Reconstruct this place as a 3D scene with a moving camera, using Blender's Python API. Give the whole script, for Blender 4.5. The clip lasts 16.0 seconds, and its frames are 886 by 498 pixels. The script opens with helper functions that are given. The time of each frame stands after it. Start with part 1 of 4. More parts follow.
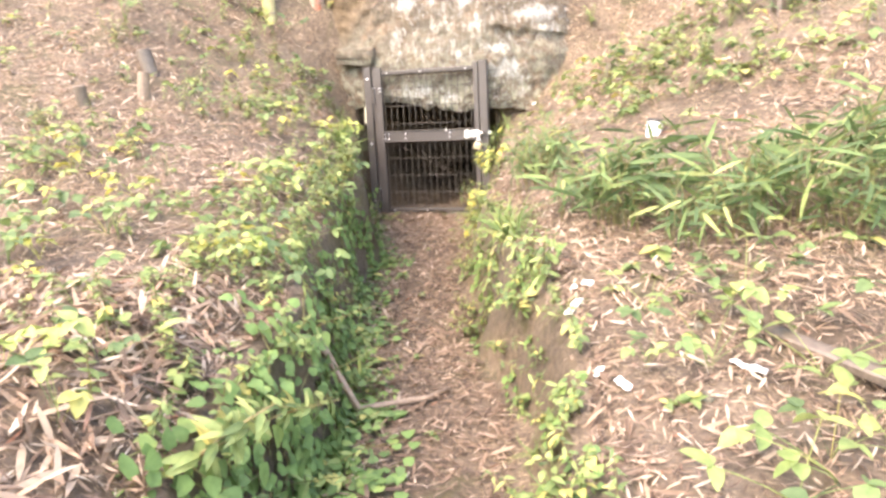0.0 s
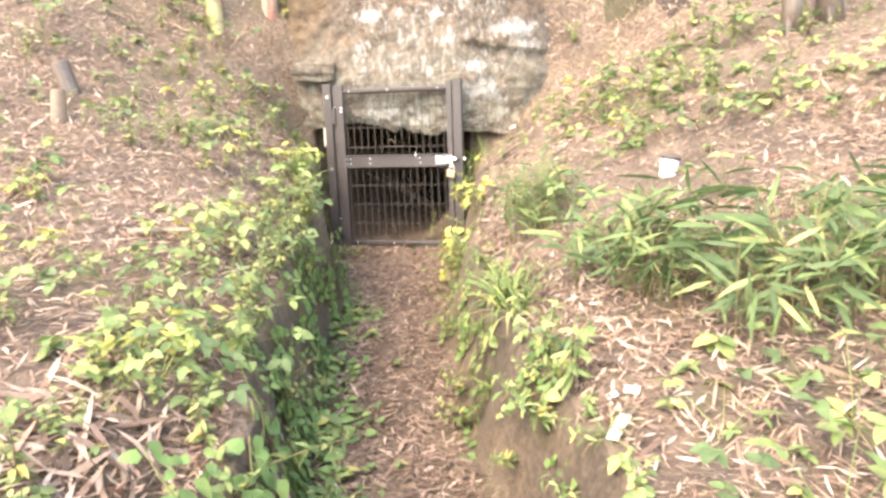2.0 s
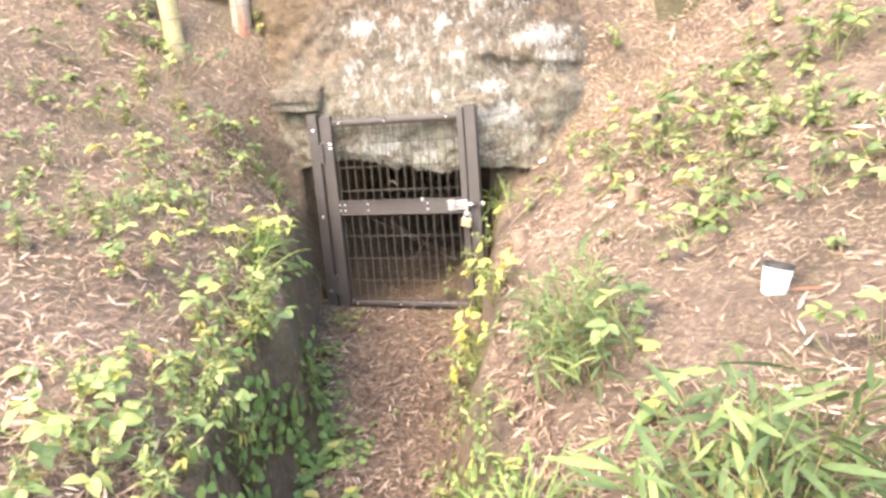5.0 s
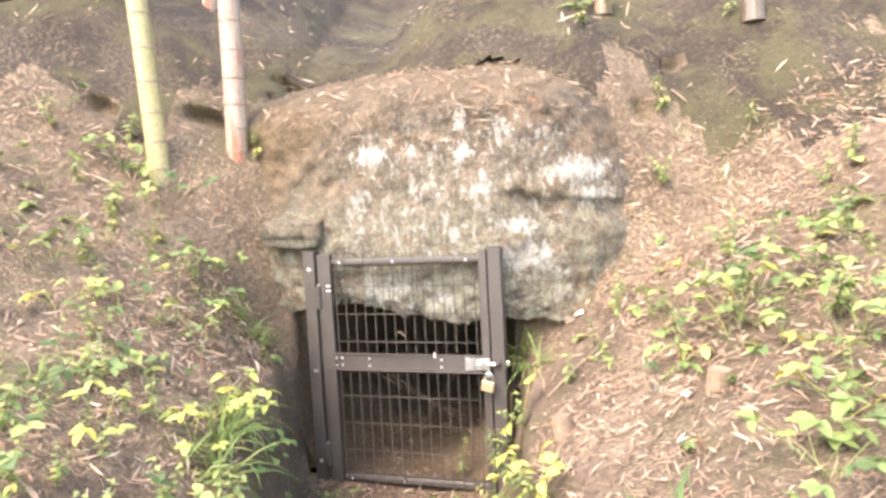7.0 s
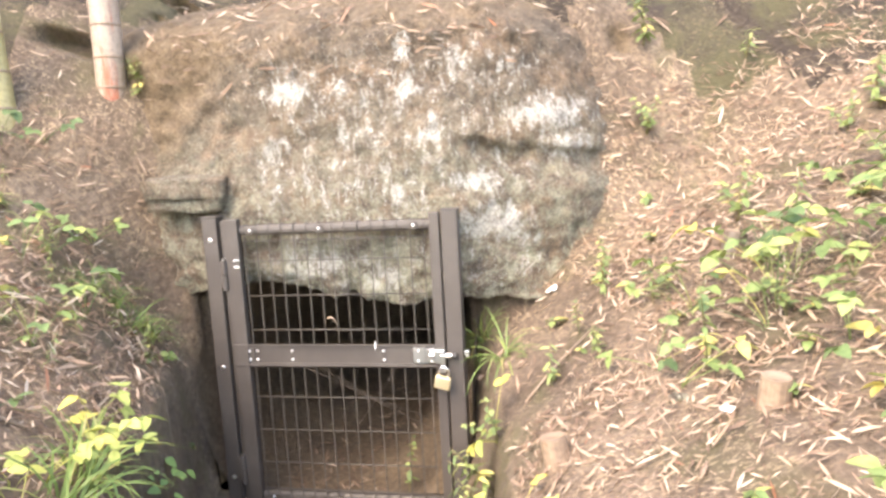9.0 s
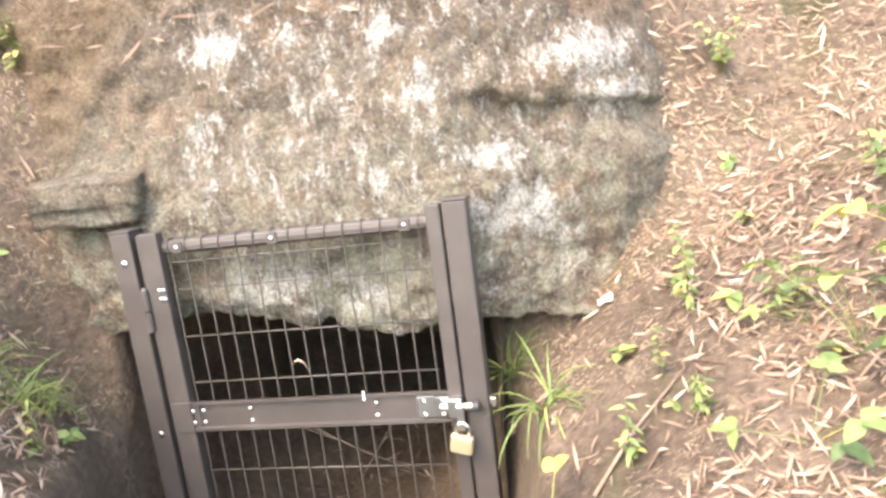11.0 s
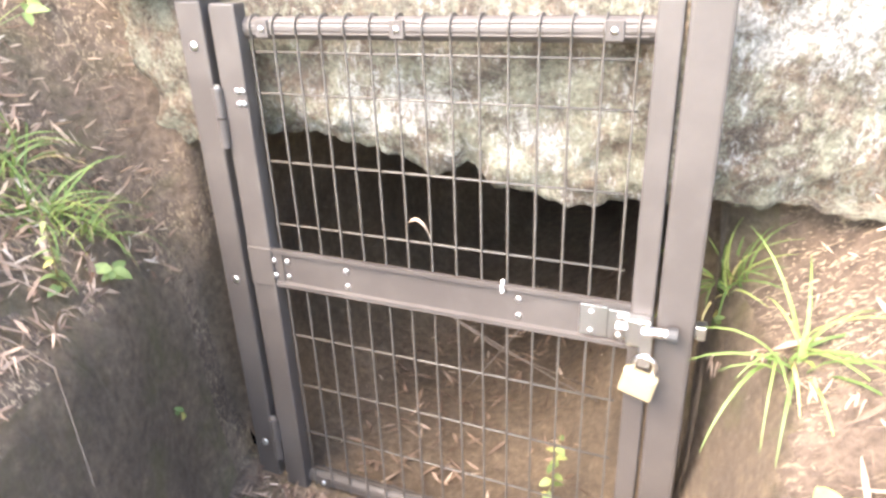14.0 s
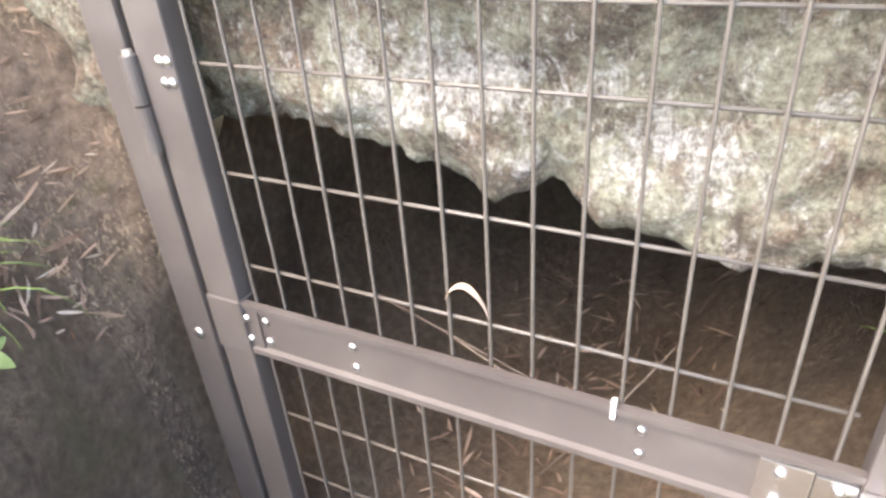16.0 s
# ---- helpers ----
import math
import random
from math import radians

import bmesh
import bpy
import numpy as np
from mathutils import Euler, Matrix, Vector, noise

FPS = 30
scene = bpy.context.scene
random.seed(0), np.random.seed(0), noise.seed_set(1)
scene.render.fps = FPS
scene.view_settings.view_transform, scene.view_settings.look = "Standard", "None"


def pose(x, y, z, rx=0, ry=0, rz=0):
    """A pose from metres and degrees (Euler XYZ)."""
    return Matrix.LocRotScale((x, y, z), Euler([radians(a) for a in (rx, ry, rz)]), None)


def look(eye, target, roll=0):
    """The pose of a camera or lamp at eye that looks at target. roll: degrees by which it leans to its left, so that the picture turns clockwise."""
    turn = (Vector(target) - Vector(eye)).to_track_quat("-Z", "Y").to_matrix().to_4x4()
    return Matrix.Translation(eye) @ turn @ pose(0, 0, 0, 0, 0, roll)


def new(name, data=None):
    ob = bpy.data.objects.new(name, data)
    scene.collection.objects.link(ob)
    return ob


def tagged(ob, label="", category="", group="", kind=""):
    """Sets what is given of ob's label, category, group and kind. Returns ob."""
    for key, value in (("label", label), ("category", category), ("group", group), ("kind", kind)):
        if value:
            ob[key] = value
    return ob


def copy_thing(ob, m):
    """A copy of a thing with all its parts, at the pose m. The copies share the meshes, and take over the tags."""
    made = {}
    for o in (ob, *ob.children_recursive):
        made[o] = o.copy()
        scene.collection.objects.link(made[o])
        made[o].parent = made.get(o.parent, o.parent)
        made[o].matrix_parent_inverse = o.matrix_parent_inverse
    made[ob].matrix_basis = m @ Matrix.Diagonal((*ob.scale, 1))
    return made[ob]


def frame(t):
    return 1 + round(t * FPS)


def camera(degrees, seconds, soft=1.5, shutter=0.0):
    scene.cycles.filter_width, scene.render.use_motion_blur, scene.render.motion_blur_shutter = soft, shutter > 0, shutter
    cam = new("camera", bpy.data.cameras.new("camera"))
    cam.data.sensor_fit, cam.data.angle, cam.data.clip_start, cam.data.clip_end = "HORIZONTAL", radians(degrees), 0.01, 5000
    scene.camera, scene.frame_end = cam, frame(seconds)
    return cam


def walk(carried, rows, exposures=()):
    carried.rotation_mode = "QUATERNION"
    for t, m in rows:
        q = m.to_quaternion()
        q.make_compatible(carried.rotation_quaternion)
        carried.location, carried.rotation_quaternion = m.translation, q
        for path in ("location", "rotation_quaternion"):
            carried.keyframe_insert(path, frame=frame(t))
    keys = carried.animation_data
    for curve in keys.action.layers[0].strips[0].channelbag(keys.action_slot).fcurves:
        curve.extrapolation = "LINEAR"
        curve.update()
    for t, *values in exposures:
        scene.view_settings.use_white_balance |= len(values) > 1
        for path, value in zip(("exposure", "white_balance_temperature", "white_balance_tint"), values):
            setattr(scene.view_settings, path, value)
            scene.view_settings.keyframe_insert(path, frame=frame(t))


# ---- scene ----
cam = camera(67.7, 16.0, soft=2.9)
METRES, EYE, TILT, LEAN, TURN = 5.12, 0.95, 0.0, 0.0, 17.7
START = (1.70, -5.02)
ROWS = [
    (0.0, 0.0, 0.0, 0.0, -0.6, -12.32, 2.74),
    (0.5, 0.0108, 0.0051, -0.0049, -0.5, -12.58, 2.54),
    (1.0, 0.0084, 0.0279, -0.0108, -0.82, -14.15, 2.77),
    (1.5, -0.0118, 0.0795, 0.0061, -3.12, -13.03, 2.49),
    (2.0, -0.0179, 0.1088, 0.0183, -4.45, -11.68, 1.95),
    (2.5, -0.0027, 0.1446, 0.0215, -3.61, -11.94, 2.01),
    (3.0, 0.0085, 0.1744, 0.038, 0.36, -14.54, 2.15),
    (5.5, 0.013, 0.3242, 0.0881, -2.13, -12.94, 4.65),
    (6.0, -0.0061, 0.3506, 0.0973, -2.38, -7.92, 3.85),
    (6.5, 0.0023, 0.3779, 0.101, -1.94, -6.17, 3.09),
    (7.0, 0.0182, 0.4188, 0.1027, -0.96, -3.94, 3.01),
    (7.5, 0.0167, 0.4463, 0.1025, -0.97, -3.05, 2.78),
    (8.0, -0.0002, 0.4817, 0.1049, -5.53, -3.37, 2.65),
    (8.5, 0.002, 0.5115, 0.1001, -7.14, -6.2, 2.6),
    (11.0, 0.0281, 0.6892, 0.0955, -7.58, -10.32, 7.07),
    (11.5, 0.0293, 0.7141, 0.0924, -2.29, -14.0, 6.75),
    (12.0, 0.0164, 0.7422, 0.0917, -2.15, -16.15, 5.09),
    (12.5, 0.0063, 0.7564, 0.0842, -0.9, -20.3, 3.35),
    (13.0, 0.0094, 0.7731, 0.0773, 1.92, -27.68, 2.8),
    (13.5, 0.0146, 0.7844, 0.074, 4.15, -27.4, 2.9),
    (14.0, 0.015, 0.8091, 0.0725, 5.16, -23.81, 2.01),
    (14.5, -0.0005, 0.8462, 0.0774, 3.2, -19.37, 0.89),
    (15.0, -0.0128, 0.8676, 0.0773, 1.76, -21.33, 0.14),
    (15.5, -0.0073, 0.8967, 0.0715, 4.58, -23.85, 1.17),
    (16.0, 0.0006, 0.9189, 0.064, 8.97, -30.83, 3.75),
]
EXPOSURES = [(0.0, 3.12, 8300, 18), (5.0, 3.18, 8250, 18), (8.5, 3.03, 8200, 16), (11.0, 3.16, 8000, 16), (12.5, 3.73, 7800, 16), (13.5, 3.92, 7700, 16), (14.5, 3.94, 7600, 17), (16.0, 3.75, 7500, 17)]
walk(cam, [(t, pose(*START, EYE, TILT, LEAN, TURN) @ pose(METRES * x, METRES * y, METRES * z, 90 + pitch, roll, yaw)) for t, x, y, z, yaw, pitch, roll in ROWS],
     EXPOSURES)

# world, sun, exposure
world = bpy.data.worlds.new("sky")
scene.world = world
world.use_nodes = True
wn = world.node_tree.nodes
sky = wn.new("ShaderNodeTexSky")
sky.sky_type = "NISHITA"
sky.sun_disc = False
sky.sun_elevation = radians(50)
sky.sun_rotation = radians(208)
wn["Background"].inputs["Strength"].default_value = 0.15
world.node_tree.links.new(sky.outputs[0], wn["Background"].inputs["Color"])
sun = new("sun", bpy.data.lights.new("sun", "SUN"))
sun.data.energy = 1.1
sun.data.angle = radians(50)
sun.data.color = (1.0, 0.93, 0.82)
sun.matrix_world = look((-3.2, -6.0, 9.0), (0.3, 0.0, 0.0))


# ---- materials ----
def material(name, rough=0.8, metal=0.0):
    m = bpy.data.materials.new(name)
    m.use_nodes = True
    b = m.node_tree.nodes["Principled BSDF"]
    b.inputs["Roughness"].default_value = rough
    b.inputs["Metallic"].default_value = metal
    return m, m.node_tree.nodes, m.node_tree.links, b


def coords(n, l, scale=(1, 1, 1), rot=(0, 0, 0)):
    tc = n.new("ShaderNodeTexCoord")
    mp = n.new("ShaderNodeMapping")
    mp.inputs["Scale"].default_value = scale
    mp.inputs["Rotation"].default_value = rot
    l.new(tc.outputs["Object"], mp.inputs["Vector"])
    return mp.outputs["Vector"]


def noise_tex(n, l, vec, scale, detail=6.0, rough=0.6, distort=0.0):
    t = n.new("ShaderNodeTexNoise")
    t.inputs["Scale"].default_value = scale
    t.inputs["Detail"].default_value = detail
    t.inputs["Roughness"].default_value = rough
    t.inputs["Distortion"].default_value = distort
    if vec is not None:
        l.new(vec, t.inputs["Vector"])
    return t.outputs["Fac"]


def ramp(n, l, fac, stops):
    r = n.new("ShaderNodeValToRGB")
    e = r.color_ramp.elements
    while len(e) < len(stops):
        e.new(0.5)
    for k, (p, c) in zip(e, stops):
        k.position = p
        k.color = (*c, 1) if len(c) == 3 else c
    l.new(fac, r.inputs["Fac"])
    return r.outputs["Color"]


def mixed(n, l, fac, a, b, mode="MIX"):
    m = n.new("ShaderNodeMix")
    m.data_type = "RGBA"
    m.blend_type = mode
    for sock, val in ((m.inputs[0], fac), (m.inputs[6], a), (m.inputs[7], b)):
        if isinstance(val, bpy.types.NodeSocket):
            l.new(val, sock)
        elif isinstance(val, (int, float)):
            sock.default_value = val
        else:
            sock.default_value = (*val, 1)
    return m.outputs[2]


def relief(n, l, b, height, strength, dist=0.01):
    k = n.new("ShaderNodeBump")
    k.inputs["Strength"].default_value = strength
    k.inputs["Distance"].default_value = dist
    l.new(height, k.inputs["Height"])
    l.new(k.outputs["Normal"], b.inputs["Normal"])


W3 = ((0, 0, 0), (1, 1, 1))


def soil_material(name="soil", dark=1.0, mossy=0.52):
    m, n, l, b = material(name, 0.95)
    v = coords(n, l)
    big = noise_tex(n, l, v, 1.7, 5, 0.6, 0.4)
    fine = noise_tex(n, l, v, 34, 8, 0.7)
    base = ramp(n, l, big, [(p, tuple(dark * q for q in c)) for p, c in ((0.3, (0.085, 0.06, 0.042)), (0.52, (0.15, 0.108, 0.078)), (0.75, (0.22, 0.165, 0.125)))])
    crumbs = ramp(n, l, fine, [(0.3, (0.35, 0.33, 0.3)), (0.55, (1, 1, 1)), (0.75, (1.45, 1.4, 1.3))])
    c = mixed(n, l, 1.0, base, crumbs, "MULTIPLY")
    # broken straw and leaf crumbs in the soil
    vs = coords(n, l, (1.0, 3.2, 1.5), (0.2, 0.1, 0.7))
    straw = noise_tex(n, l, vs, 46, 3, 0.5, 1.2)
    patch = noise_tex(n, l, v, 3.1, 4, 0.6)
    f1 = ramp(n, l, straw, [(0.56, W3[0]), (0.62, W3[1])])
    f2 = ramp(n, l, patch, [(0.38, W3[0]), (0.6, W3[1])])
    f = mixed(n, l, 1.0, f1, f2, "MULTIPLY")
    c = mixed(n, l, f, c, tuple(min(1.0, dark + 0.25) * q for q in (0.4, 0.3, 0.2)))
    # moss in damp places
    moss = noise_tex(n, l, v, 2.3, 6, 0.7, 0.8)
    fm = ramp(n, l, moss, [(mossy, W3[0]), (mossy + 0.14, (0.6, 0.6, 0.6))])
    c = mixed(n, l, fm, c, (0.085, 0.08, 0.035))
    l.new(c, b.inputs["Base Color"])
    relief(n, l, b, fine, 0.9, 0.03)
    return m


def wall_soil_material(name="cut_earth", mossy=0.6, tone=1.0):
    m, n, l, b = material(name, 0.95)
    v = coords(n, l)
    big = noise_tex(n, l, v, 3.1, 6, 0.6, 0.5)
    fine = noise_tex(n, l, v, 42, 10, 0.78)
    base = ramp(n, l, big, [(p, tuple(tone * q for q in k)) for p, k in ((0.3, (0.105, 0.08, 0.058)), (0.55, (0.17, 0.125, 0.085)), (0.8, (0.235, 0.178, 0.126)))])
    c = mixed(n, l, 1.0, base, ramp(n, l, fine, [(0.32, (0.5, 0.49, 0.47)), (0.52, (0.95, 0.94, 0.92)), (0.68, (1.5, 1.47, 1.43))]), "MULTIPLY")
    moss = ramp(n, l, noise_tex(n, l, v, 4.6, 7, 0.7, 0.6), [(0.5, W3[0]), (0.66, (mossy,) * 3)])
    c = mixed(n, l, moss, c, (0.1, 0.095, 0.035))
    l.new(c, b.inputs["Base Color"])
    relief(n, l, b, mixed(n, l, 0.5, big, fine), 1.0, 0.05)
    return m


def rock_material():
    m, n, l, b = material("lichen_rock", 0.93)
    v = coords(n, l)
    vs = coords(n, l, (1.0, 1.0, 0.45))
    big = noise_tex(n, l, v, 2.4, 6, 0.6, 0.5)
    mid = noise_tex(n, l, v, 19, 12, 0.8)
    fine = noise_tex(n, l, v, 120, 8, 0.8)
    stone = ramp(n, l, big, [(0.3, (0.1, 0.077, 0.058)), (0.5, (0.168, 0.137, 0.107)), (0.7, (0.24, 0.207, 0.168))])
    stone = mixed(n, l, 1.0, stone, ramp(n, l, mid, [(0.32, (0.3, 0.29, 0.28)), (0.5, (0.9, 0.88, 0.85)), (0.68, (1.5, 1.45, 1.4))]), "MULTIPLY")
    # ochre and pink stains
    ochre = ramp(n, l, noise_tex(n, l, v, 4.3, 7, 0.7, 0.6), [(0.48, W3[0]), (0.64, (0.6, 0.6, 0.6))])
    c = mixed(n, l, ochre, stone, mixed(n, l, 1.0, (0.29, 0.2, 0.135), ramp(n, l, mid, [(0.34, (0.45, 0.43, 0.4)), (0.62, (1.25, 1.2, 1.15))]), "MULTIPLY"))
    # pale grains and dark pores
    grain = noise_tex(n, l, v, 62, 6, 0.78, 0.4)
    c = mixed(n, l, ramp(n, l, grain, [(0.58, W3[0]), (0.64, (0.75, 0.75, 0.75))]), c, (0.46, 0.42, 0.36))
    c = mixed(n, l, ramp(n, l, grain, [(0.33, (0.8, 0.8, 0.8)), (0.4, W3[0])]), c, (0.05, 0.042, 0.034))
    # pale green lichen film, stronger low on the face
    sep = n.new("ShaderNodeSeparateXYZ")
    l.new(v, sep.inputs[0])
    low = n.new("ShaderNodeMapRange")
    low.inputs[1].default_value, low.inputs[2].default_value = 1.75, 1.05
    l.new(sep.outputs["Z"], low.inputs[0])
    film = ramp(n, l, noise_tex(n, l, v, 14, 10, 0.82, 0.3), [(0.45, W3[0]), (0.56, (0.75, 0.75, 0.75))])
    film = mixed(n, l, 1.0, film, low.outputs[0], "MULTIPLY")
    c = mixed(n, l, film, c, (0.36, 0.37, 0.28))
    # white lichen in streaks and crusts in a belt of the face
    amount = n.new("ShaderNodeAttribute")
    amount.attribute_name = "crust"
    crust = noise_tex(n, l, vs, 30, 12, 0.86, 0.3)
    add = n.new("ShaderNodeMath")
    add.operation = "MULTIPLY_ADD"
    add.inputs[1].default_value = 0.2
    l.new(amount.outputs["Fac"], add.inputs[0])
    l.new(crust, add.inputs[2])
    spots = ramp(n, l, add.outputs[0], [(0.61, W3[0]), (0.67, (0.92, 0.92, 0.92))])
    grit = ramp(n, l, fine, [(0.36, (0.1, 0.1, 0.1)), (0.56, W3[1])])
    spots = mixed(n, l, 1.0, spots, grit, "MULTIPLY")
    c = mixed(n, l, spots, c, (0.62, 0.62, 0.59))
    # earth washed over the top
    top = n.new("ShaderNodeMapRange")
    top.inputs[1].default_value, top.inputs[2].default_value = 1.86, 2.14
    warp = n.new("ShaderNodeMath")
    warp.operation = "MULTIPLY_ADD"
    warp.inputs[1].default_value = 0.5
    l.new(big, warp.inputs[0])
    l.new(sep.outputs["Z"], warp.inputs[2])
    sub = n.new("ShaderNodeMath")
    sub.operation = "SUBTRACT"
    sub.inputs[1].default_value = 0.25
    l.new(warp.outputs[0], sub.inputs[0])
    side = n.new("ShaderNodeMapRange")
    side.inputs[1].default_value, side.inputs[2].default_value, side.inputs[4].default_value = -0.38, -0.72, 0.5
    l.new(sep.outputs["X"], side.inputs[0])
    both = n.new("ShaderNodeMath")
    l.new(sub.outputs[0], both.inputs[0])
    l.new(side.outputs[0], both.inputs[1])
    l.new(both.outputs[0], top.inputs[0])
    earth = ramp(n, l, mid, [(0.3, (0.1, 0.068, 0.04)), (0.55, (0.2, 0.142, 0.088)), (0.72, (0.36, 0.28, 0.19))])
    c = mixed(n, l, top.outputs[0], c, earth)
    # grit all over
    speck = noise_tex(n, l, v, 105, 8, 0.85)
    c = mixed(n, l, 1.0, c, ramp(n, l, speck, [(0.38, (0.42, 0.4, 0.38)), (0.5, (0.95, 0.95, 0.95)), (0.62, (1.5, 1.5, 1.48))]), "MULTIPLY")
    l.new(c, b.inputs["Base Color"])
    h = mixed(n, l, 0.5, mid, fine)
    relief(n, l, b, mixed(n, l, 0.5, h, grain), 1.0, 0.05)
    return m


def leaf_material(name, stops, rough=0.55, island=False):
    m, n, l, b = material(name, rough)
    if island:
        g = n.new("ShaderNodeNewGeometry")
        rnd = g.outputs["Random Per Island"]
    else:
        g = n.new("ShaderNodeObjectInfo")
        rnd = g.outputs["Random"]
    c = ramp(n, l, rnd, stops)
    v = coords(n, l)
    mott = noise_tex(n, l, v, 40, 4, 0.6)
    c = mixed(n, l, 1.0, c, ramp(n, l, mott, [(0.3, (0.72, 0.75, 0.7)), (0.7, (1.2, 1.15, 1.1))]), "MULTIPLY")
    l.new(c, b.inputs["Base Color"])
    tr = n.new("ShaderNodeBsdfTranslucent")
    l.new(c, tr.inputs["Color"])
    mx = n.new("ShaderNodeMixShader")
    mx.inputs[0].default_value = 0.3
    l.new(b.outputs[0], mx.inputs[1])
    l.new(tr.outputs[0], mx.inputs[2])
    l.new(mx.outputs[0], n["Material Output"].inputs["Surface"])
    return m


def paint_material(name, color, rough, metal, wear, dirt=0.25):
    m, n, l, b = material(name, rough, metal)
    v = coords(n, l)
    f = noise_tex(n, l, v, 9, 7, 0.7)
    g = noise_tex(n, l, v, 140, 4, 0.6)
    c = mixed(n, l, ramp(n, l, f, [(0.45, W3[0]), (0.75, (dirt * 2,) * 3)]), color, wear)
    l.new(c, b.inputs["Base Color"])
    l.new(ramp(n, l, f, [(0.3, (rough - 0.1,) * 3), (0.7, (rough + 0.15,) * 3)]), b.inputs["Roughness"])
    relief(n, l, b, g, 0.15, 0.002)
    return m


def bamboo_material(name, a, c2, stain, at=(0.3, 0.55, 0.72)):
    m, n, l, b = material(name, 0.45)
    v = coords(n, l, (6, 6, 0.8))
    f = noise_tex(n, l, v, 2.2, 6, 0.65)
    c = ramp(n, l, f, list(zip(at, (a, c2, stain))))
    g = noise_tex(n, l, coords(n, l), 70, 3, 0.5)
    c = mixed(n, l, 1.0, c, ramp(n, l, g, [(0.3, (0.75, 0.75, 0.75)), (0.6, (1.05, 1.05, 1.05))]), "MULTIPLY")
    l.new(c, b.inputs["Base Color"])
    return m


SOIL = soil_material()
# mossier soil, its colour darkened to stand for tree shade upslope
SHADED_SOIL = soil_material("shaded_mossy_soil", 0.27, 0.46)
CUT = wall_soil_material()
DEEP = wall_soil_material("hollow_earth", 0.0, 0.95)
ROCK = rock_material()
LEAF = leaf_material("broad_leaf", [(0.0, (0.08, 0.13, 0.055)), (0.3, (0.14, 0.21, 0.08)), (0.65, (0.215, 0.29, 0.105)), (0.94, (0.31, 0.36, 0.13)), (1.0, (0.48, 0.41, 0.13))], 0.65)
SPRIG_LEAF = leaf_material("sprig_leaf", [(0.0, (0.1, 0.15, 0.06)), (0.3, (0.16, 0.23, 0.085)), (0.65, (0.25, 0.31, 0.115)), (0.92, (0.36, 0.39, 0.15)), (1.0, (0.5, 0.43, 0.14))], 0.65, True)
DARK_LEAF = leaf_material("shade_leaf", [(0.0, (0.1, 0.175, 0.06)), (0.6, (0.17, 0.28, 0.09)), (1.0, (0.27, 0.37, 0.12))], 0.65, True)
YELLOW_LEAF = leaf_material("yellow_leaf", [(0.0, (0.3, 0.38, 0.12)), (0.6, (0.46, 0.47, 0.14)), (1.0, (0.6, 0.52, 0.13))], 0.65)
SASA_LEAF = leaf_material("bamboo_grass_leaf", [(0.0, (0.07, 0.12, 0.05)), (0.6, (0.12, 0.185, 0.07)), (0.93, (0.2, 0.28, 0.1)), (1.0, (0.38, 0.38, 0.16))], 0.7)
GRASS = leaf_material("grass_blade", [(0.0, (0.09, 0.15, 0.045)), (0.6, (0.17, 0.25, 0.075)), (0.9, (0.27, 0.32, 0.1)), (1.0, (0.46, 0.39, 0.19))], 0.55)
LITTER = leaf_material("dry_bamboo_leaf", [(0.0, (0.12, 0.08, 0.06)), (0.25, (0.21, 0.14, 0.105)), (0.55, (0.35, 0.245, 0.185)), (0.85, (0.5, 0.38, 0.3)), (0.96, (0.64, 0.55, 0.47)), (1.0, (0.3, 0.11, 0.06))], 0.75, True)
# the dry leaf browns again, a step darker
DARKER_LITTER = leaf_material("darker_leaf_scraps", [(0.0, (0.09, 0.06, 0.045)), (0.3, (0.17, 0.115, 0.088)), (0.65, (0.28, 0.195, 0.15)), (0.9, (0.4, 0.3, 0.24)), (1.0, (0.55, 0.45, 0.38))], 0.8, True)
STEM = leaf_material("stem", [(0.0, (0.14, 0.17, 0.06)), (1.0, (0.25, 0.2, 0.1))])
BRONZE = paint_material("bronze_paint", (0.057, 0.049, 0.045), 0.5, 0.0, (0.098, 0.087, 0.078))
WIRE = paint_material("bronze_wire", (0.068, 0.06, 0.052), 0.48, 0.0, (0.105, 0.095, 0.08))
STEEL = paint_material("galvanised_steel", (0.72, 0.72, 0.72), 0.3, 1.0, (0.5, 0.48, 0.46))
BRASS = paint_material("brass", (0.8, 0.68, 0.44), 0.38, 0.75, (0.66, 0.56, 0.36))
BLACK = paint_material("black_rubber", (0.03, 0.03, 0.03), 0.6, 0.0, (0.07, 0.065, 0.06))
WHITE = paint_material("white_plastic", (0.8, 0.8, 0.79), 0.45, 0.0, (0.55, 0.5, 0.43), 0.2)
BAMBOO_Y = bamboo_material("yellow_bamboo", (0.26, 0.22, 0.095), (0.34, 0.29, 0.14), (0.24, 0.2, 0.13))
BAMBOO_R = bamboo_material("pale_dead_bamboo", (0.34, 0.27, 0.215), (0.3, 0.225, 0.175), (0.3, 0.09, 0.045), (0.4, 0.52, 0.6))
WOOD = bamboo_material("weathered_wood", (0.3, 0.22, 0.16), (0.22, 0.155, 0.11), (0.14, 0.1, 0.075))
BARK = bamboo_material("bark", (0.085, 0.062, 0.048), (0.125, 0.098, 0.077), (0.06, 0.046, 0.036))


# ---- building helpers ----
def mesh_of(name, bm, mat, smooth=False):
    me = bpy.data.meshes.new(name)
    bmesh.ops.recalc_face_normals(bm, faces=bm.faces)
    bm.to_mesh(me)
    bm.free()
    me.materials.append(mat)
    if smooth:
        me.polygons.foreach_set("use_smooth", [True] * len(me.polygons))
    return me


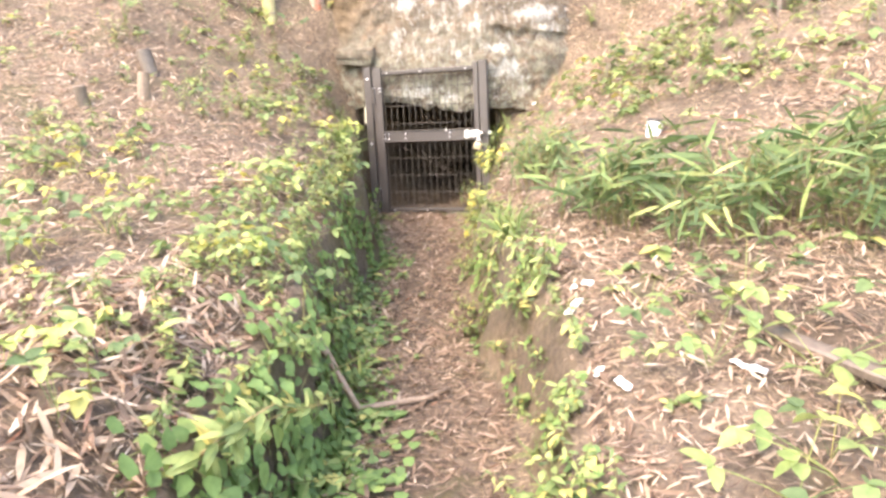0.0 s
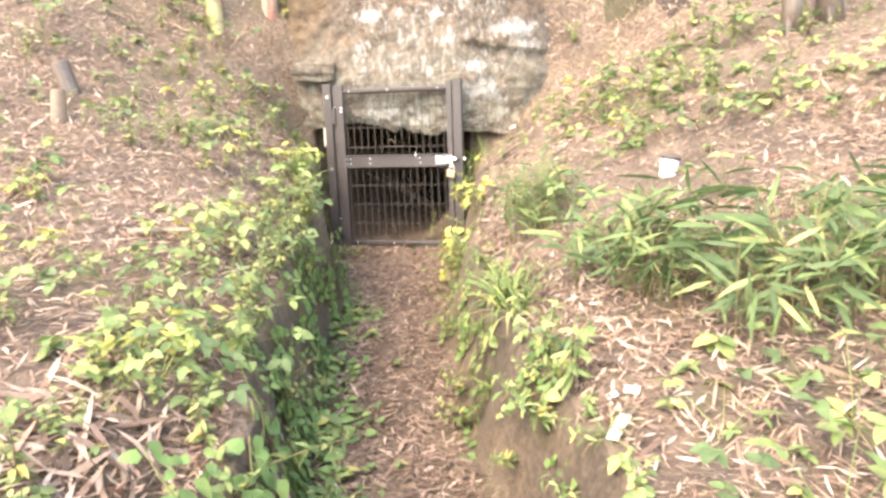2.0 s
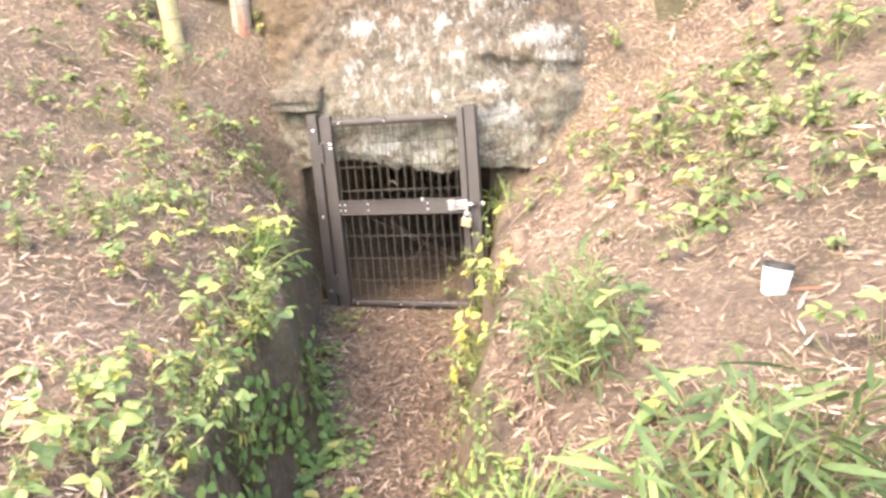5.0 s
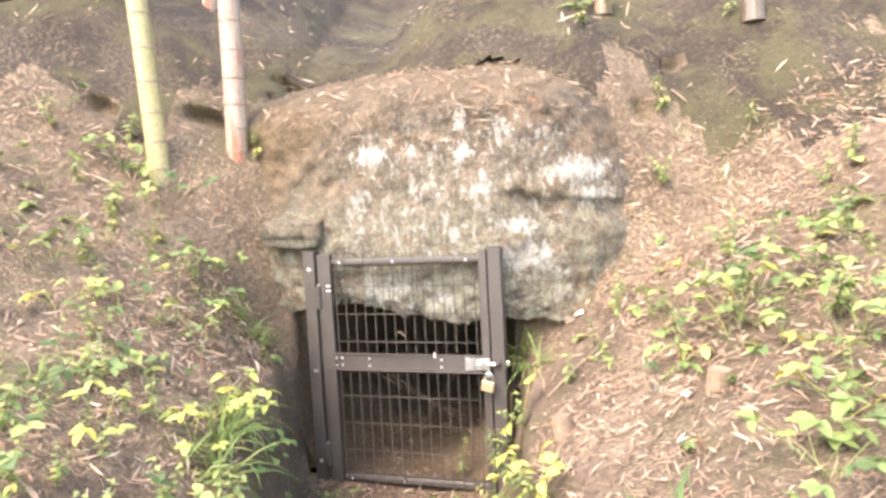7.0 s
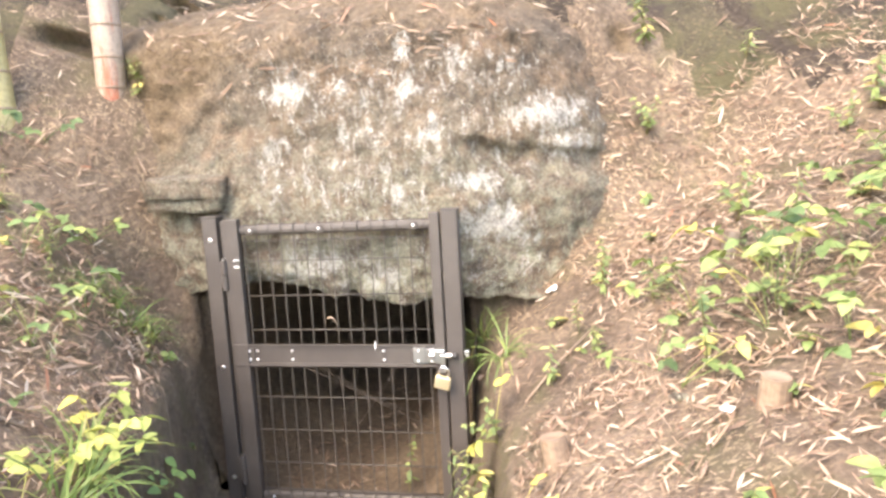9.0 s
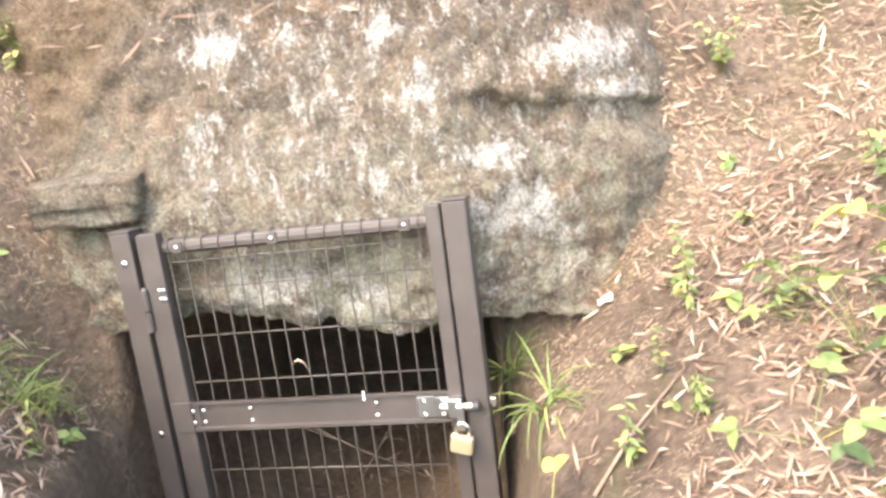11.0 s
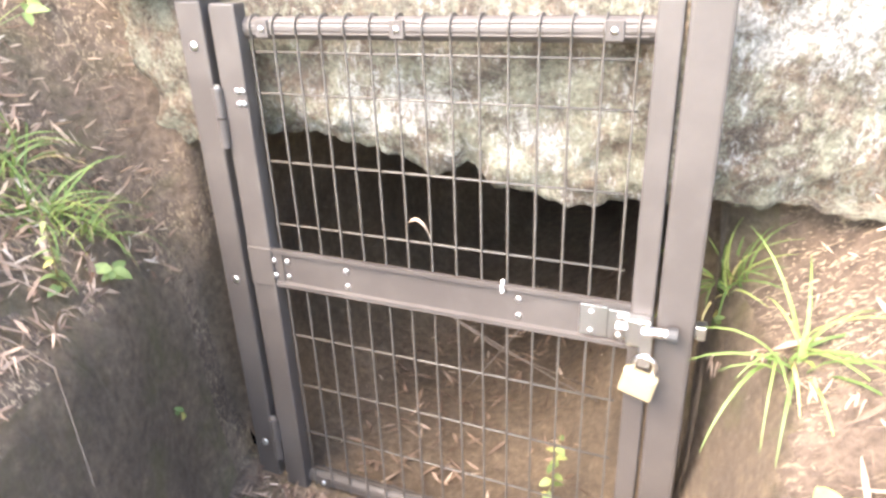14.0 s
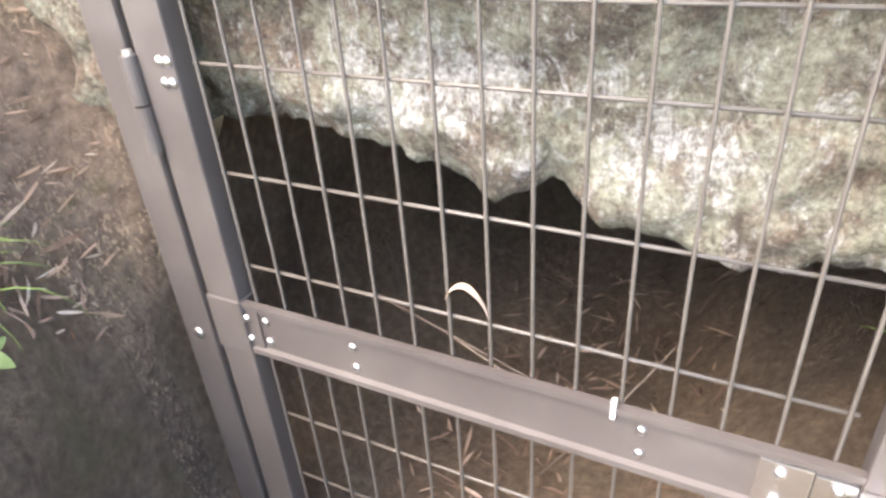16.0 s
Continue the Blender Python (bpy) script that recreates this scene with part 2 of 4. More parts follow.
def part(name, bm, mat, parent, label="", smooth=False, at=None):
    ob = new(name, mesh_of(name, bm, mat, smooth) if isinstance(bm, bmesh.types.BMesh) else bm)
    ob.parent = parent
    if at is not None:
        ob.matrix_basis = at
    return tagged(ob, label)


def thing(name, label, category, m=None, group="", kind=""):
    ob = new(name)
    ob.empty_display_size = 0.05
    if m is not None:
        ob.matrix_basis = m
    return tagged(ob, label, category, group, kind)


def sheet(name, verts, faces, mat, smooth=True):
    me = bpy.data.meshes.new(name)
    me.from_pydata([tuple(p) for p in verts], [], faces)
    me.materials.append(mat)
    if smooth:
        me.polygons.foreach_set("use_smooth", [True] * len(me.polygons))
    return me


def box(x0, x1, y0, y1, z0, z1, bevel=0.003, bm=None):
    bm = bm or bmesh.new()
    got = bmesh.ops.create_cube(bm, size=1)["verts"]
    for p in got:
        p.co = Vector((x0 + (p.co.x + 0.5) * (x1 - x0), y0 + (p.co.y + 0.5) * (y1 - y0), z0 + (p.co.z + 0.5) * (z1 - z0)))
    if bevel:
        edges = list({e for p in got for e in p.link_edges})
        bmesh.ops.bevel(bm, geom=edges, offset=bevel, segments=2, affect="EDGES", profile=0.6)
    return bm


def rod(points, radius, sides=8, bm=None, taper=None, caps=True):
    """A tube along points."""
    bm = bm or bmesh.new()
    pts = [Vector(p) for p in points]
    rings = []
    for i, p in enumerate(pts):
        d = (pts[min(i + 1, len(pts) - 1)] - pts[max(i - 1, 0)]).normalized()
        side = d.cross(Vector((0.13, 0.21, 1)) if abs(d.z) < 0.9 else Vector((1, 0.1, 0))).normalized()
        up = side.cross(d)
        r = radius if taper is None else radius * (1 + (taper - 1) * i / (len(pts) - 1))
        rings.append([bm.verts.new(p + r * (math.cos(a) * side + math.sin(a) * up)) for a in (2 * math.pi * k / sides for k in range(sides))])
    for a, b in zip(rings, rings[1:]):
        for k in range(sides):
            bm.faces.new((a[k], a[(k + 1) % sides], b[(k + 1) % sides], b[k]))
    if caps:
        bm.faces.new(rings[0])
        bm.faces.new(rings[-1][::-1])
    return bm


def lathe(profile, sides=20, bm=None):
    """A turned shape from (radius, height) pairs."""
    bm = bm or bmesh.new()
    rings = [[bm.verts.new((r * math.cos(2 * math.pi * k / sides), r * math.sin(2 * math.pi * k / sides), z)) for k in range(sides)] for r, z in profile]
    for a, b in zip(rings, rings[1:]):
        for k in range(sides):
            bm.faces.new((a[k], a[(k + 1) % sides], b[(k + 1) % sides], b[k]))
    bm.faces.new(rings[0])
    bm.faces.new(rings[-1])
    return bm


# ---- the lie of the land ----
# u runs across the trench, v along it towards the rock; the gate stands turned a little from it
CU, SU = math.cos(radians(17.7)), math.sin(radians(17.7))


def to_uv(x, y):
    return x * CU + y * SU, -x * SU + y * CU


def to_xy(u, v):
    return u * CU - v * SU, u * SU + v * CU


def lattice(ix, iy, seed):
    h = np.sin(ix * 127.1 + iy * 311.7 + seed * 74.7) * 43758.5453
    return h - np.floor(h)


def vnoise(x, y, seed=0):
    ix, iy = np.floor(x), np.floor(y)
    fx, fy = x - ix, y - iy
    fx, fy = fx * fx * (3 - 2 * fx), fy * fy * (3 - 2 * fy)
    a, b = lattice(ix, iy, seed), lattice(ix + 1, iy, seed)
    c, d = lattice(ix, iy + 1, seed), lattice(ix + 1, iy + 1, seed)
    return (a + (b - a) * fx) * (1 - fy) + (c + (d - c) * fx) * fy - 0.5


def fbm(x, y, seed=0, octaves=4):
    t, amp = 0.0, 1.0
    for k in range(octaves):
        t = t + amp * vnoise(x, y, seed + k)
        x, y, amp = x * 2.03 + 3.1, y * 2.03 + 1.7, amp * 0.5
    return t


def smooth(a, b, x):
    t = np.clip((x - a) / (b - a), 0, 1)
    return t * t * (3 - 2 * t)


def far(a, knee, k):
    return np.where(a < knee, a, knee + k * (a - knee))


def left_bank(a, v):
    w = np.clip(v, -4.6, 0)
    return 0.76 + 0.101 * w + 0.008 * w * w + np.maximum(0.553 + 0.187 * w, 0.03) * far(a, 2.0, 0.3) - (0.14 + 0.11 * smooth(-1.0, -0.5, w) + 0.1 * smooth(-0.5, 0, w)) * np.exp(-np.maximum(a - 0.45 - 0.1 * smooth(-0.6, 0, w), 0) / (0.15 + 0.18 * smooth(-1.0, -0.4, w)))


def right_bank(a, v):
    w = np.clip(v, -4.6, 0)
    return 0.36 - 0.093 * w - 0.032 * w * w + np.maximum(0.615 + 0.15 * w, 0.03) * far(a, 2.2, 0.3) - 0.06 * np.exp(-np.maximum(a - 0.45, 0) / 0.12)


# burrows and root hollows in the slope: u, v, half width, half depth along the slope
BURROWS = ((-1.57, 0.45, 0.1, 0.05), (-1.68, 0.5, 0.035, 0.035), (-1.04, 0.57, 0.13, 0.05), (-0.58, 1.0, 0.13, 0.04), (-0.72, 0.86, 0.05, 0.03), (-0.62, 0.6, 0.09, 0.03), (1.56, 0.54, 0.07, 0.035), (1.32, 0.32, 0.05, 0.03))


def floor_height(v):
    return 0.09 * smooth(-2.8, -0.1, v)


def trench(v):
    """Floor and top edges of the trench, as distances to its left and right."""
    near = smooth(-1.6, -0.7, v)
    gate_end = smooth(-0.6, 0.0, v)
    wob = (0.04 * np.sin(v * 2.3 + 0.4) + 0.025 * np.sin(v * 5.9)) * (1 - near)
    fl = 0.29 + 0.17 * near + 0.07 * gate_end + wob
    fr = 0.24 + 0.1 * near + 0.075 * smooth(-1.0, -0.15, v) - wob
    return fl, fl + 0.11 - 0.065 * near, fr, fr + 0.15 + 0.06 * gate_end


def land(u, v):
    u, v = np.asarray(u, float), np.asarray(v, float)
    mixs = smooth(-0.35, 0.35, u)
    bank = left_bank(np.maximum(-u, 0), v) * (1 - mixs) + right_bank(np.maximum(u, 0), v) * mixs
    bank = bank + 0.05 * fbm(u * 2.1, v * 2.1, 3) + 0.022 * fbm(u * 9, v * 9, 9, 3)
    steep = 1.0 + 0.25 * mixs
    # the slope stands back where the rock comes through
    v0, v = v, v - 0.3 * np.exp(-((u + 0.5) / 0.28) ** 2) * smooth(0.42, 0.2, v)
    up = np.where(v < 1.2, steep * v, steep * 1.2 + 0.62 * (v - 1.2))
    up = np.where(v > 9, steep * 1.2 + 0.62 * 7.8 + 0.05 * (v - 9), up)
    bank = bank + np.where(v > 0, up, 0)
    bank = bank + 0.85 * np.exp(-((u - 0.25) / 1.05) ** 2) * smooth(0.02, 0.45, v) * (1 - 0.9 * smooth(1.0, 4.0, v))
    # earth heaped against the flank of the rock
    bank = bank + 0.2 * np.exp(-((u - 1.08) / 0.24) ** 2) * smooth(-0.2, 0.15, v) * smooth(0.95, 0.5, v)
    v = v0
    bank = bank - 0.1 * np.exp(-((u + 0.56) / 0.13) ** 2) * smooth(-0.05, 0.1, v) * smooth(0.5, 0.35, v)
    bank = bank + 0.1 * fbm(u * 1.3, v * 1.3, 21) * smooth(0.5, 1.5, v)
    fl, tl, fr, tr = trench(v)
    rough = 0.03 * vnoise(v * 7, u * 7, 40)
    wall = np.where(u < 0, smooth(fl, tl, -u + rough), smooth(fr, tr, u + rough))
    # the trench runs out at the rock and far behind the start
    wall = np.maximum(wall, 1 - smooth(-9.5, -6.5, v))
    fh = floor_height(v) + 0.02 * fbm(u * 6, v * 6, 5, 3)
    return fh + (bank - fh) * np.where(v > 0.4, 1.0, wall)


def land_xy(x, y):
    u, v = to_uv(x, y)
    return float(land(u, v))


def land_frame(u, v, e=0.03):
    """Place and normal of the ground."""
    u, v = np.asarray(u, float), np.asarray(v, float)
    z = land(u, v)
    du = (land(u + e, v) - land(u - e, v)) / (2 * e)
    dv = (land(u, v + e) - land(u, v - e)) / (2 * e)
    x, y = to_xy(u, v)
    nx, ny = to_xy(-du, -dv)
    k = 1 / np.sqrt(nx * nx + ny * ny + 1)
    return np.stack([x, y, z], -1), np.stack([nx * k, ny * k, k], -1)


def spread(lo, hi, step, growth, limit):
    a = list(np.arange(lo, hi + 1e-6, step))
    s = step
    while a[-1] < limit:
        s *= growth
        a.append(a[-1] + s)
    s, b = step, [a[0]]
    while b[-1] > -limit:
        s *= growth
        b.append(b[-1] - s)
    return np.array(b[:0:-1] + a)


def build_ground():
    fine = np.concatenate([np.arange(-2.6, -0.75, 0.032), np.arange(-0.75, 0.8, 0.022), np.arange(0.8, 2.8, 0.04)])
    s, a = 0.05, list(fine)
    while a[-1] < 60:
        s *= 1.22
        a.append(a[-1] + s)
    s, b = 0.05, [a[0]]
    while b[-1] > -60:
        s *= 1.22
        b.append(b[-1] - s)
    us = np.array(b[:0:-1] + a)
    vs = np.concatenate([q for q in (spread(-5.4, 0.25, 0.035, 1.12, 60),)])
    vs = np.concatenate([vs[vs < 0.25], np.arange(0.25, 1.5, 0.02), 1.5 + np.cumsum(0.03 * 1.12 ** np.arange(48))])
    uu, vv = np.meshgrid(us, vs)
    zz = land(uu, vv)
    # the slope is pushed in where burrows open
    push = np.zeros_like(uu)
    for pu, pv, ru, rv in BURROWS:
        r = np.sqrt(((uu - pu) / ru) ** 2 + ((vv - pv) / rv) ** 2) + 0.7 * vnoise(uu * 15, vv * 15, 77) + 0.4 * vnoise(uu * 31, vv * 31, 78)
        push = np.maximum(push, 1.0 * ru * smooth(1.25, 0.5, r))
    xx, yy = to_xy(uu, vv + push)
    zz = zz - 0.15 * push
    verts = np.stack([xx, yy, zz], -1).reshape(-1, 3)
    nu = len(us)
    faces = []
    for j in range(len(vs) - 1):
        for i in range(nu - 1):
            k = j * nu + i
            cx, cy = xx[j:j + 2, i:i + 2].mean(), yy[j:j + 2, i:i + 2].mean()
            if -0.6 < cx < 0.5 and 0.08 < cy < 0.8:
                continue
            # nothing of the bank stands up in front of the rock
            if -0.62 < cx < 0.52 and -0.12 < cy < 0.3 and zz[j, i] > 0.95:
                continue
            faces.append((k, k + 1, k + nu + 1, k + nu))
    me = sheet("ground", verts, faces, SOIL)
    me.materials.append(CUT)
    me.materials.append(SHADED_SOIL)
    # bare cut earth on the steep trench walls and in the burrows; upslope, soil coloured as tree-shaded
    steep = np.zeros(len(faces), dtype=np.int32)
    for k, f in enumerate(faces):
        j, i = divmod(f[0], nu)
        a = abs(us[i])
        if push[j, i] > 0.02 or (a < 0.68 and -5.5 < vs[j] < 0.1 and np.ptp(zz[j:j + 2, i:i + 2]) > 0.034):
            steep[k] = 1
        elif vs[j] > 0.3 - 0.12 * (us[i] > 1.4) + 0.55 * (-1.25 < us[i] < -0.4) + 0.5 * float(fbm(us[i] * 2.3, vs[j] * 2.3, 50)):
            steep[k] = 2
    me.polygons.foreach_set("material_index", steep)
    ground = new("ground", me)
    tagged(ground, "brown earth banks and trench floor strewn with straw", "ground", kind="structure")


build_ground()


# ---- rock and hollow ----
def lip(x):
    """Height of the rock's lower edge."""
    at = (-1.15, -0.62, -0.45, -0.3, -0.2, -0.13, -0.07, -0.015, 0.055, 0.115, 0.22, 0.32, 0.38, 0.65, 1.4)
    z = (0.9, 0.95, 0.976, 0.992, 0.981, 0.962, 0.943, 0.914, 0.943, 0.915, 0.894, 0.889, 0.908, 0.9, 0.8)
    return float(np.interp(x, at, z)) + 0.004 * math.sin(x * 41) + 0.004 * math.sin(x * 133 + 1)


# white lichen crusts: x, z, half width, half height, thickness
CRUSTS = ((-0.1, 1.06, 0.32, 0.1, 0.8), (0.2, 1.0, 0.14, 0.08, 0.7),
          (-0.18, 1.74, 0.136, 0.075, 1),
          (0.06, 1.72, 0.042, 0.067, 1),
          (0.06, 1.56, 0.033, 0.123, 0.8),
          (0.29, 1.87, 0.04, 0.076, 1),
          (0.3, 1.72, 0.06, 0.103, 1),
          (0.41, 1.57, 0.07, 0.092, 0.9),
          (0.5, 1.82, 0.158, 0.133, 0.65),
          (0.83, 1.6, 0.226, 0.092, 1),
          (0.9, 1.48, 0.149, 0.081, 0.85),
          (0.57, 1.36, 0.119, 0.053, 1),
          (0.62, 1.2, 0.197, 0.096, 1),
          (-0.24, 1.48, 0.111, 0.143, 0.62),
          (-0.06, 1.32, 0.253, 0.075, 0.5),
          (0.27, 1.33, 0.066, 0.042, 0.8),
          (0.7, 1.79, 0.129, 0.057, 0.6),
          (0.75, 1.12, 0.103, 0.068, 0.6))


def rock_depth(x, z, z0):
    """How far back the rock's face lies: bulging, rounded off to its crown and one flank."""
    r = math.hypot(max(x - 0.3, 0.0) / 1.0, max(z - 1.28, 0.0) / 1.1)
    y = 0.09 + 0.1 * float(smooth(1.25, 1.9, z)) + 0.7 * float(smooth(1.85, 2.5, z)) ** 1.3 + 0.5 * float(smooth(0.6, 1.15, r)) ** 1.4
    y += 0.4 * max(0.0, x - 0.4) ** 1.15 + 0.5 * max(0.0, -x - 0.78) ** 1.3
    y -= 0.03 * math.exp(-((z - 1.28) / 0.09) ** 2) * float(smooth(-0.5, -0.2, x))
    y += 0.03 * float(smooth(0.07, 0.0, z - z0))
    y += 0.05 * float(fbm(x * 2.6, z * 2.6, 60)) + 0.028 * abs(float(fbm(x * 6, z * 8, 64))) + 0.03 * float(fbm(x * 17, z * 15, 70, 4))
    # a broken shelf under one shoulder
    dip = z + 0.12 * (x - 0.75) + 0.04 * float(fbm(x * 7, z * 3, 80))
    y += 0.045 * float(smooth(0.45, 0.62, x) * smooth(1.49, 1.46, dip) * smooth(1.36, 1.44, dip))
    return max(y, 0.075)


def build_rock():
    nx, nz, nb = 190, 130, 10
    verts, faces, crust = [], [], []
    n = nb + nz
    for x in np.linspace(-1.15, 1.4, nx):
        z0 = lip(x)
        for k in range(nb):
            # underside, running back into the hollow
            s = k / nb
            verts.append((x, 0.8 * (1 - s) + 0.11 * s, z0 + 0.25 * (1 - s) ** 1.5 + 0.01 * float(vnoise(x * 20, s * 9, 3))))
            crust.append(0.0)
        for k in range(nz):
            z = z0 + (2.46 - 0.3 * (x - 0.2) ** 2 - z0) * k / (nz - 1)
            y = rock_depth(x, z, z0)
            verts.append((x, y, z))
            c = max((t * math.exp(-((x - cx) / rx) ** 2 - ((z - cz) / rz) ** 2) for cx, cz, rx, rz, t in CRUSTS))
            # thin bloom over the middle of the face
            c = max(c, 0.41 * float(smooth(-0.45, -0.2, x) * smooth(1.05, 0.7, x) * smooth(2.0, 1.8, z)))
            crust.append(c)
    for i in range(nx - 1):
        for k in range(n - 1):
            a = i * n + k
            faces.append((a, a + n, a + n + 1, a + 1))
    me = sheet("rock_face", verts, faces, ROCK)
    me.attributes.new("crust", "FLOAT", "POINT").data.foreach_set("value", crust)
    rock = new("rock_face", me)
    tagged(rock, "weathered grey-brown rock face with white lichen over the hollow", "rock", kind="structure")
    # loose block wedged at the side of the gate
    bm = bmesh.new()
    bmesh.ops.create_cube(bm, size=1)
    bmesh.ops.subdivide_edges(bm, edges=bm.edges, cuts=9, use_grid_fill=True)
    for p in bm.verts:
        q = p.co.copy()
        r = Vector((q.x * 0.3, q.y * (0.24 - 0.08 * q.x), q.z * 0.14 - 0.015 * q.x + (0.12 * (q.y + 0.5) * q.z * -2 if q.z < 0 else -0.05 * q.y * q.y)))
        r -= r.normalized() * 0.05 * max(0.0, q.length - 0.6)
        r += 0.014 * noise.noise_vector(q * 2.3 + Vector((4, 1, 2))) + 0.009 * noise.noise_vector(q * 9)
        p.co = r
    blk = new("rock_block", mesh_of("rock_block", bm, ROCK, True))
    blk.data.transform(pose(-0.585, 0.13, 1.365, 4, 0, 6))
    tagged(blk, "squared grey rock block jutting beside the gate", "rock")


def hollow_floor(x, y):
    """Floor of the hollow, with earth slumped against one side."""
    t = (y - 0.02) / 1.9
    return 0.09 + 0.22 * float(smooth(0.3, 1.0, t)) + 1.15 * max(0.0, x - 0.12) * float(smooth(-0.1, 0.25, t))


def build_hollow():
    rings, per = 26, 44
    verts, faces = [], []
    for j in range(rings):
        t = j / (rings - 1)
        y = 0.02 + 1.9 * t
        fl = 0.09 + 0.22 * float(smooth(0.3, 1.0, t))
        top = 1.12 + 0.25 * math.sin(math.pi * min(t * 1.1, 1)) - 0.5 * float(smooth(0.7, 1.0, t))
        half = 0.57 * (1 - 0.75 * float(smooth(0.65, 1.0, t)))
        for k in range(per):
            a = 2 * math.pi * k / per
            ca, sa = math.cos(a), math.sin(a)
            x = half * math.copysign(abs(ca) ** 0.6, ca) - 0.03
            z = (fl + top) / 2 + (top - fl) / 2 * math.copysign(abs(sa) ** 0.55, sa)
            z = max(z, min(hollow_floor(x, y), top - 0.05))
            p = Vector((x, y + 0.24 * float(smooth(0.6, 0.95, z)) * (1 - t), z))
            p += (0.04 if j else 0.01) * noise.noise_vector(p * 3.1) + 0.015 * noise.noise_vector(p * 11)
            verts.append(p)
    for j in range(rings - 1):
        for k in range(per):
            a, b = j * per + k, j * per + (k + 1) % per
            faces.append((a, b, b + per, a + per))
    faces.append(tuple((rings - 1) * per + k for k in range(per)))
    cave = new("hollow", sheet("hollow", verts, faces, DEEP))
    tagged(cave, "dark earthen hollow dug in under the rock", "cave", kind="structure")


build_rock()
build_hollow()


# ---- the gate ----
def rivet(r=0.006):
    return lathe([(r, 0.0), (r, 0.0015), (r * 0.8, 0.0035), (r * 0.35, 0.0048)], 10)


LEAF_BACK, LEAF_DROP = 0.018, -0.002


def build_gate():
    gate = thing("mesh_gate", "dark bronze steel mesh gate, closed, in front of the hollow", "gate")
    face = pose(0, 0, 0, 90, 0, 0)
    rv = mesh_of("rivet", rivet(), STEEL, True)
    washer = mesh_of("bolt", lathe([(0.0095, 0), (0.0095, 0.002), (0.007, 0.004), (0.002, 0.005)], 14), STEEL, True)

    def post(x0, x1, y0, y1, top, bolts):
        p = part("post", box(x0, x1, y0, y1, -0.25, top, 0.006), BRONZE, gate)
        part("cap", box(x0 - 0.003, x1 + 0.003, y0 - 0.003, y1 + 0.003, top + 0.0005, top + 0.007, 0.003), BRONZE, p, "flat post cap")
        for z in bolts:
            part("bolt", washer, None, p, "bright zinc bolt head", at=Matrix.Translation(((x0 + x1) / 2 + 0.002, y0 - 0.0005, z)) @ face)
        return p

    post(-0.503, -0.44, 0.005, 0.068, 1.264, (1.178, 0.665, 0.2))
    post(0.449, 0.511, -0.01, 0.052, 1.262, ())
    for x0, x1 in ((-0.404, -0.346), (0.405, 0.443)):
        st = part("stile", box(x0, x1, -0.03, 0.004, 0.1, 1.26, 0.004), BRONZE, gate)
        if x0 < 0:
            part("joint_sleeve", box(x0 - 0.002, x1 + 0.002, -0.0325, 0.0065, 0.676, 0.768, 0.003), BRONZE, st)
            for bz in (1.075, 1.1):
                for bx in (x1 - 0.02, x1 - 0.008):
                    part("rivet", rv, None, st, "bright rivet", at=Matrix.Translation((bx, -0.0302, bz)) @ face)
    # channel strip beside the hinges
    part("jamb_strip", box(-0.434, -0.41, 0.02, 0.05, 0.08, 1.25, 0.002), BRONZE, gate)

    def hinge(z):
        h = part("hinge", rod([(-0.412, -0.034, z - 0.06), (-0.412, -0.034, z - 0.0015)], 0.0105, 14), BRONZE, gate, smooth=False)
        part("knuckle", rod([(-0.412, -0.034, z + 0.0015), (-0.412, -0.034, z + 0.06)], 0.0105, 14), BRONZE, h)
        part("pin", rod([(-0.412, -0.034, z + 0.06), (-0.412, -0.034, z + 0.066)], 0.006, 10), STEEL, h, "bright hinge pin end")
        part("leaf_plate", box(-0.436, -0.4045, -0.0235, -0.0195, z - 0.05, z + 0.05, 0.001), BRONZE, h)

    hinge(1.045)
    hinge(0.245)
    for z, nm in ((1.214, "top_rail"), (0.125, "bottom_rail")):
        r = part(nm, rod([(-0.346, 0.006, z), (0.405, 0.006, z)], 0.0205, 20), BRONZE, gate)
        for zz in (z + 0.011, z - 0.009):
            part("ridge", rod([(-0.335, 0.006 - math.sqrt(0.0212 ** 2 - (zz - z) ** 2), zz), (0.395, 0.006 - math.sqrt(0.0212 ** 2 - (zz - z) ** 2), zz)], 0.0017, 6), BRONZE, r)
        for x in (-0.3, -0.02, 0.345):
            part("clamp", box(x - 0.014, x + 0.014, -0.0175, -0.0105, z - 0.016, z + 0.016, 0.002), BRONZE, r)
            part("rivet", rv, None, r, "bright rivet", at=Matrix.Translation((x, -0.0175, z)) @ face)
    # crossbar with its folded edges
    bm = bmesh.new()
    fold = [(-0.0175, 0.679), (-0.029, 0.678), (-0.029, 0.687), (-0.022, 0.689), (-0.022, 0.755), (-0.029, 0.757), (-0.029, 0.766), (-0.0175, 0.765)]
    ends = [[bm.verts.new((x, y, z)) for y, z in fold] for x in (-0.356, 0.405)]
    for k in range(8):
        bm.faces.new((ends[0][k], ends[0][(k + 1) % 8], ends[1][(k + 1) % 8], ends[1][k]))
    bm.faces.new(ends[0])
    bm.faces.new(ends[1])
    bar = part("crossbar", bm, BRONZE, gate)
    part("end_plate", box(-0.356, -0.322, -0.0255, -0.0222, 0.689, 0.755, 0.001), BRONZE, bar)
    for x in (-0.343, -0.312, -0.166, 0.203):
        for z in (0.704, 0.739):
            part("rivet", rv, None, bar, "bright rivet", at=Matrix.Translation((x, -0.0255 if x < -0.33 else -0.022, z)) @ face)
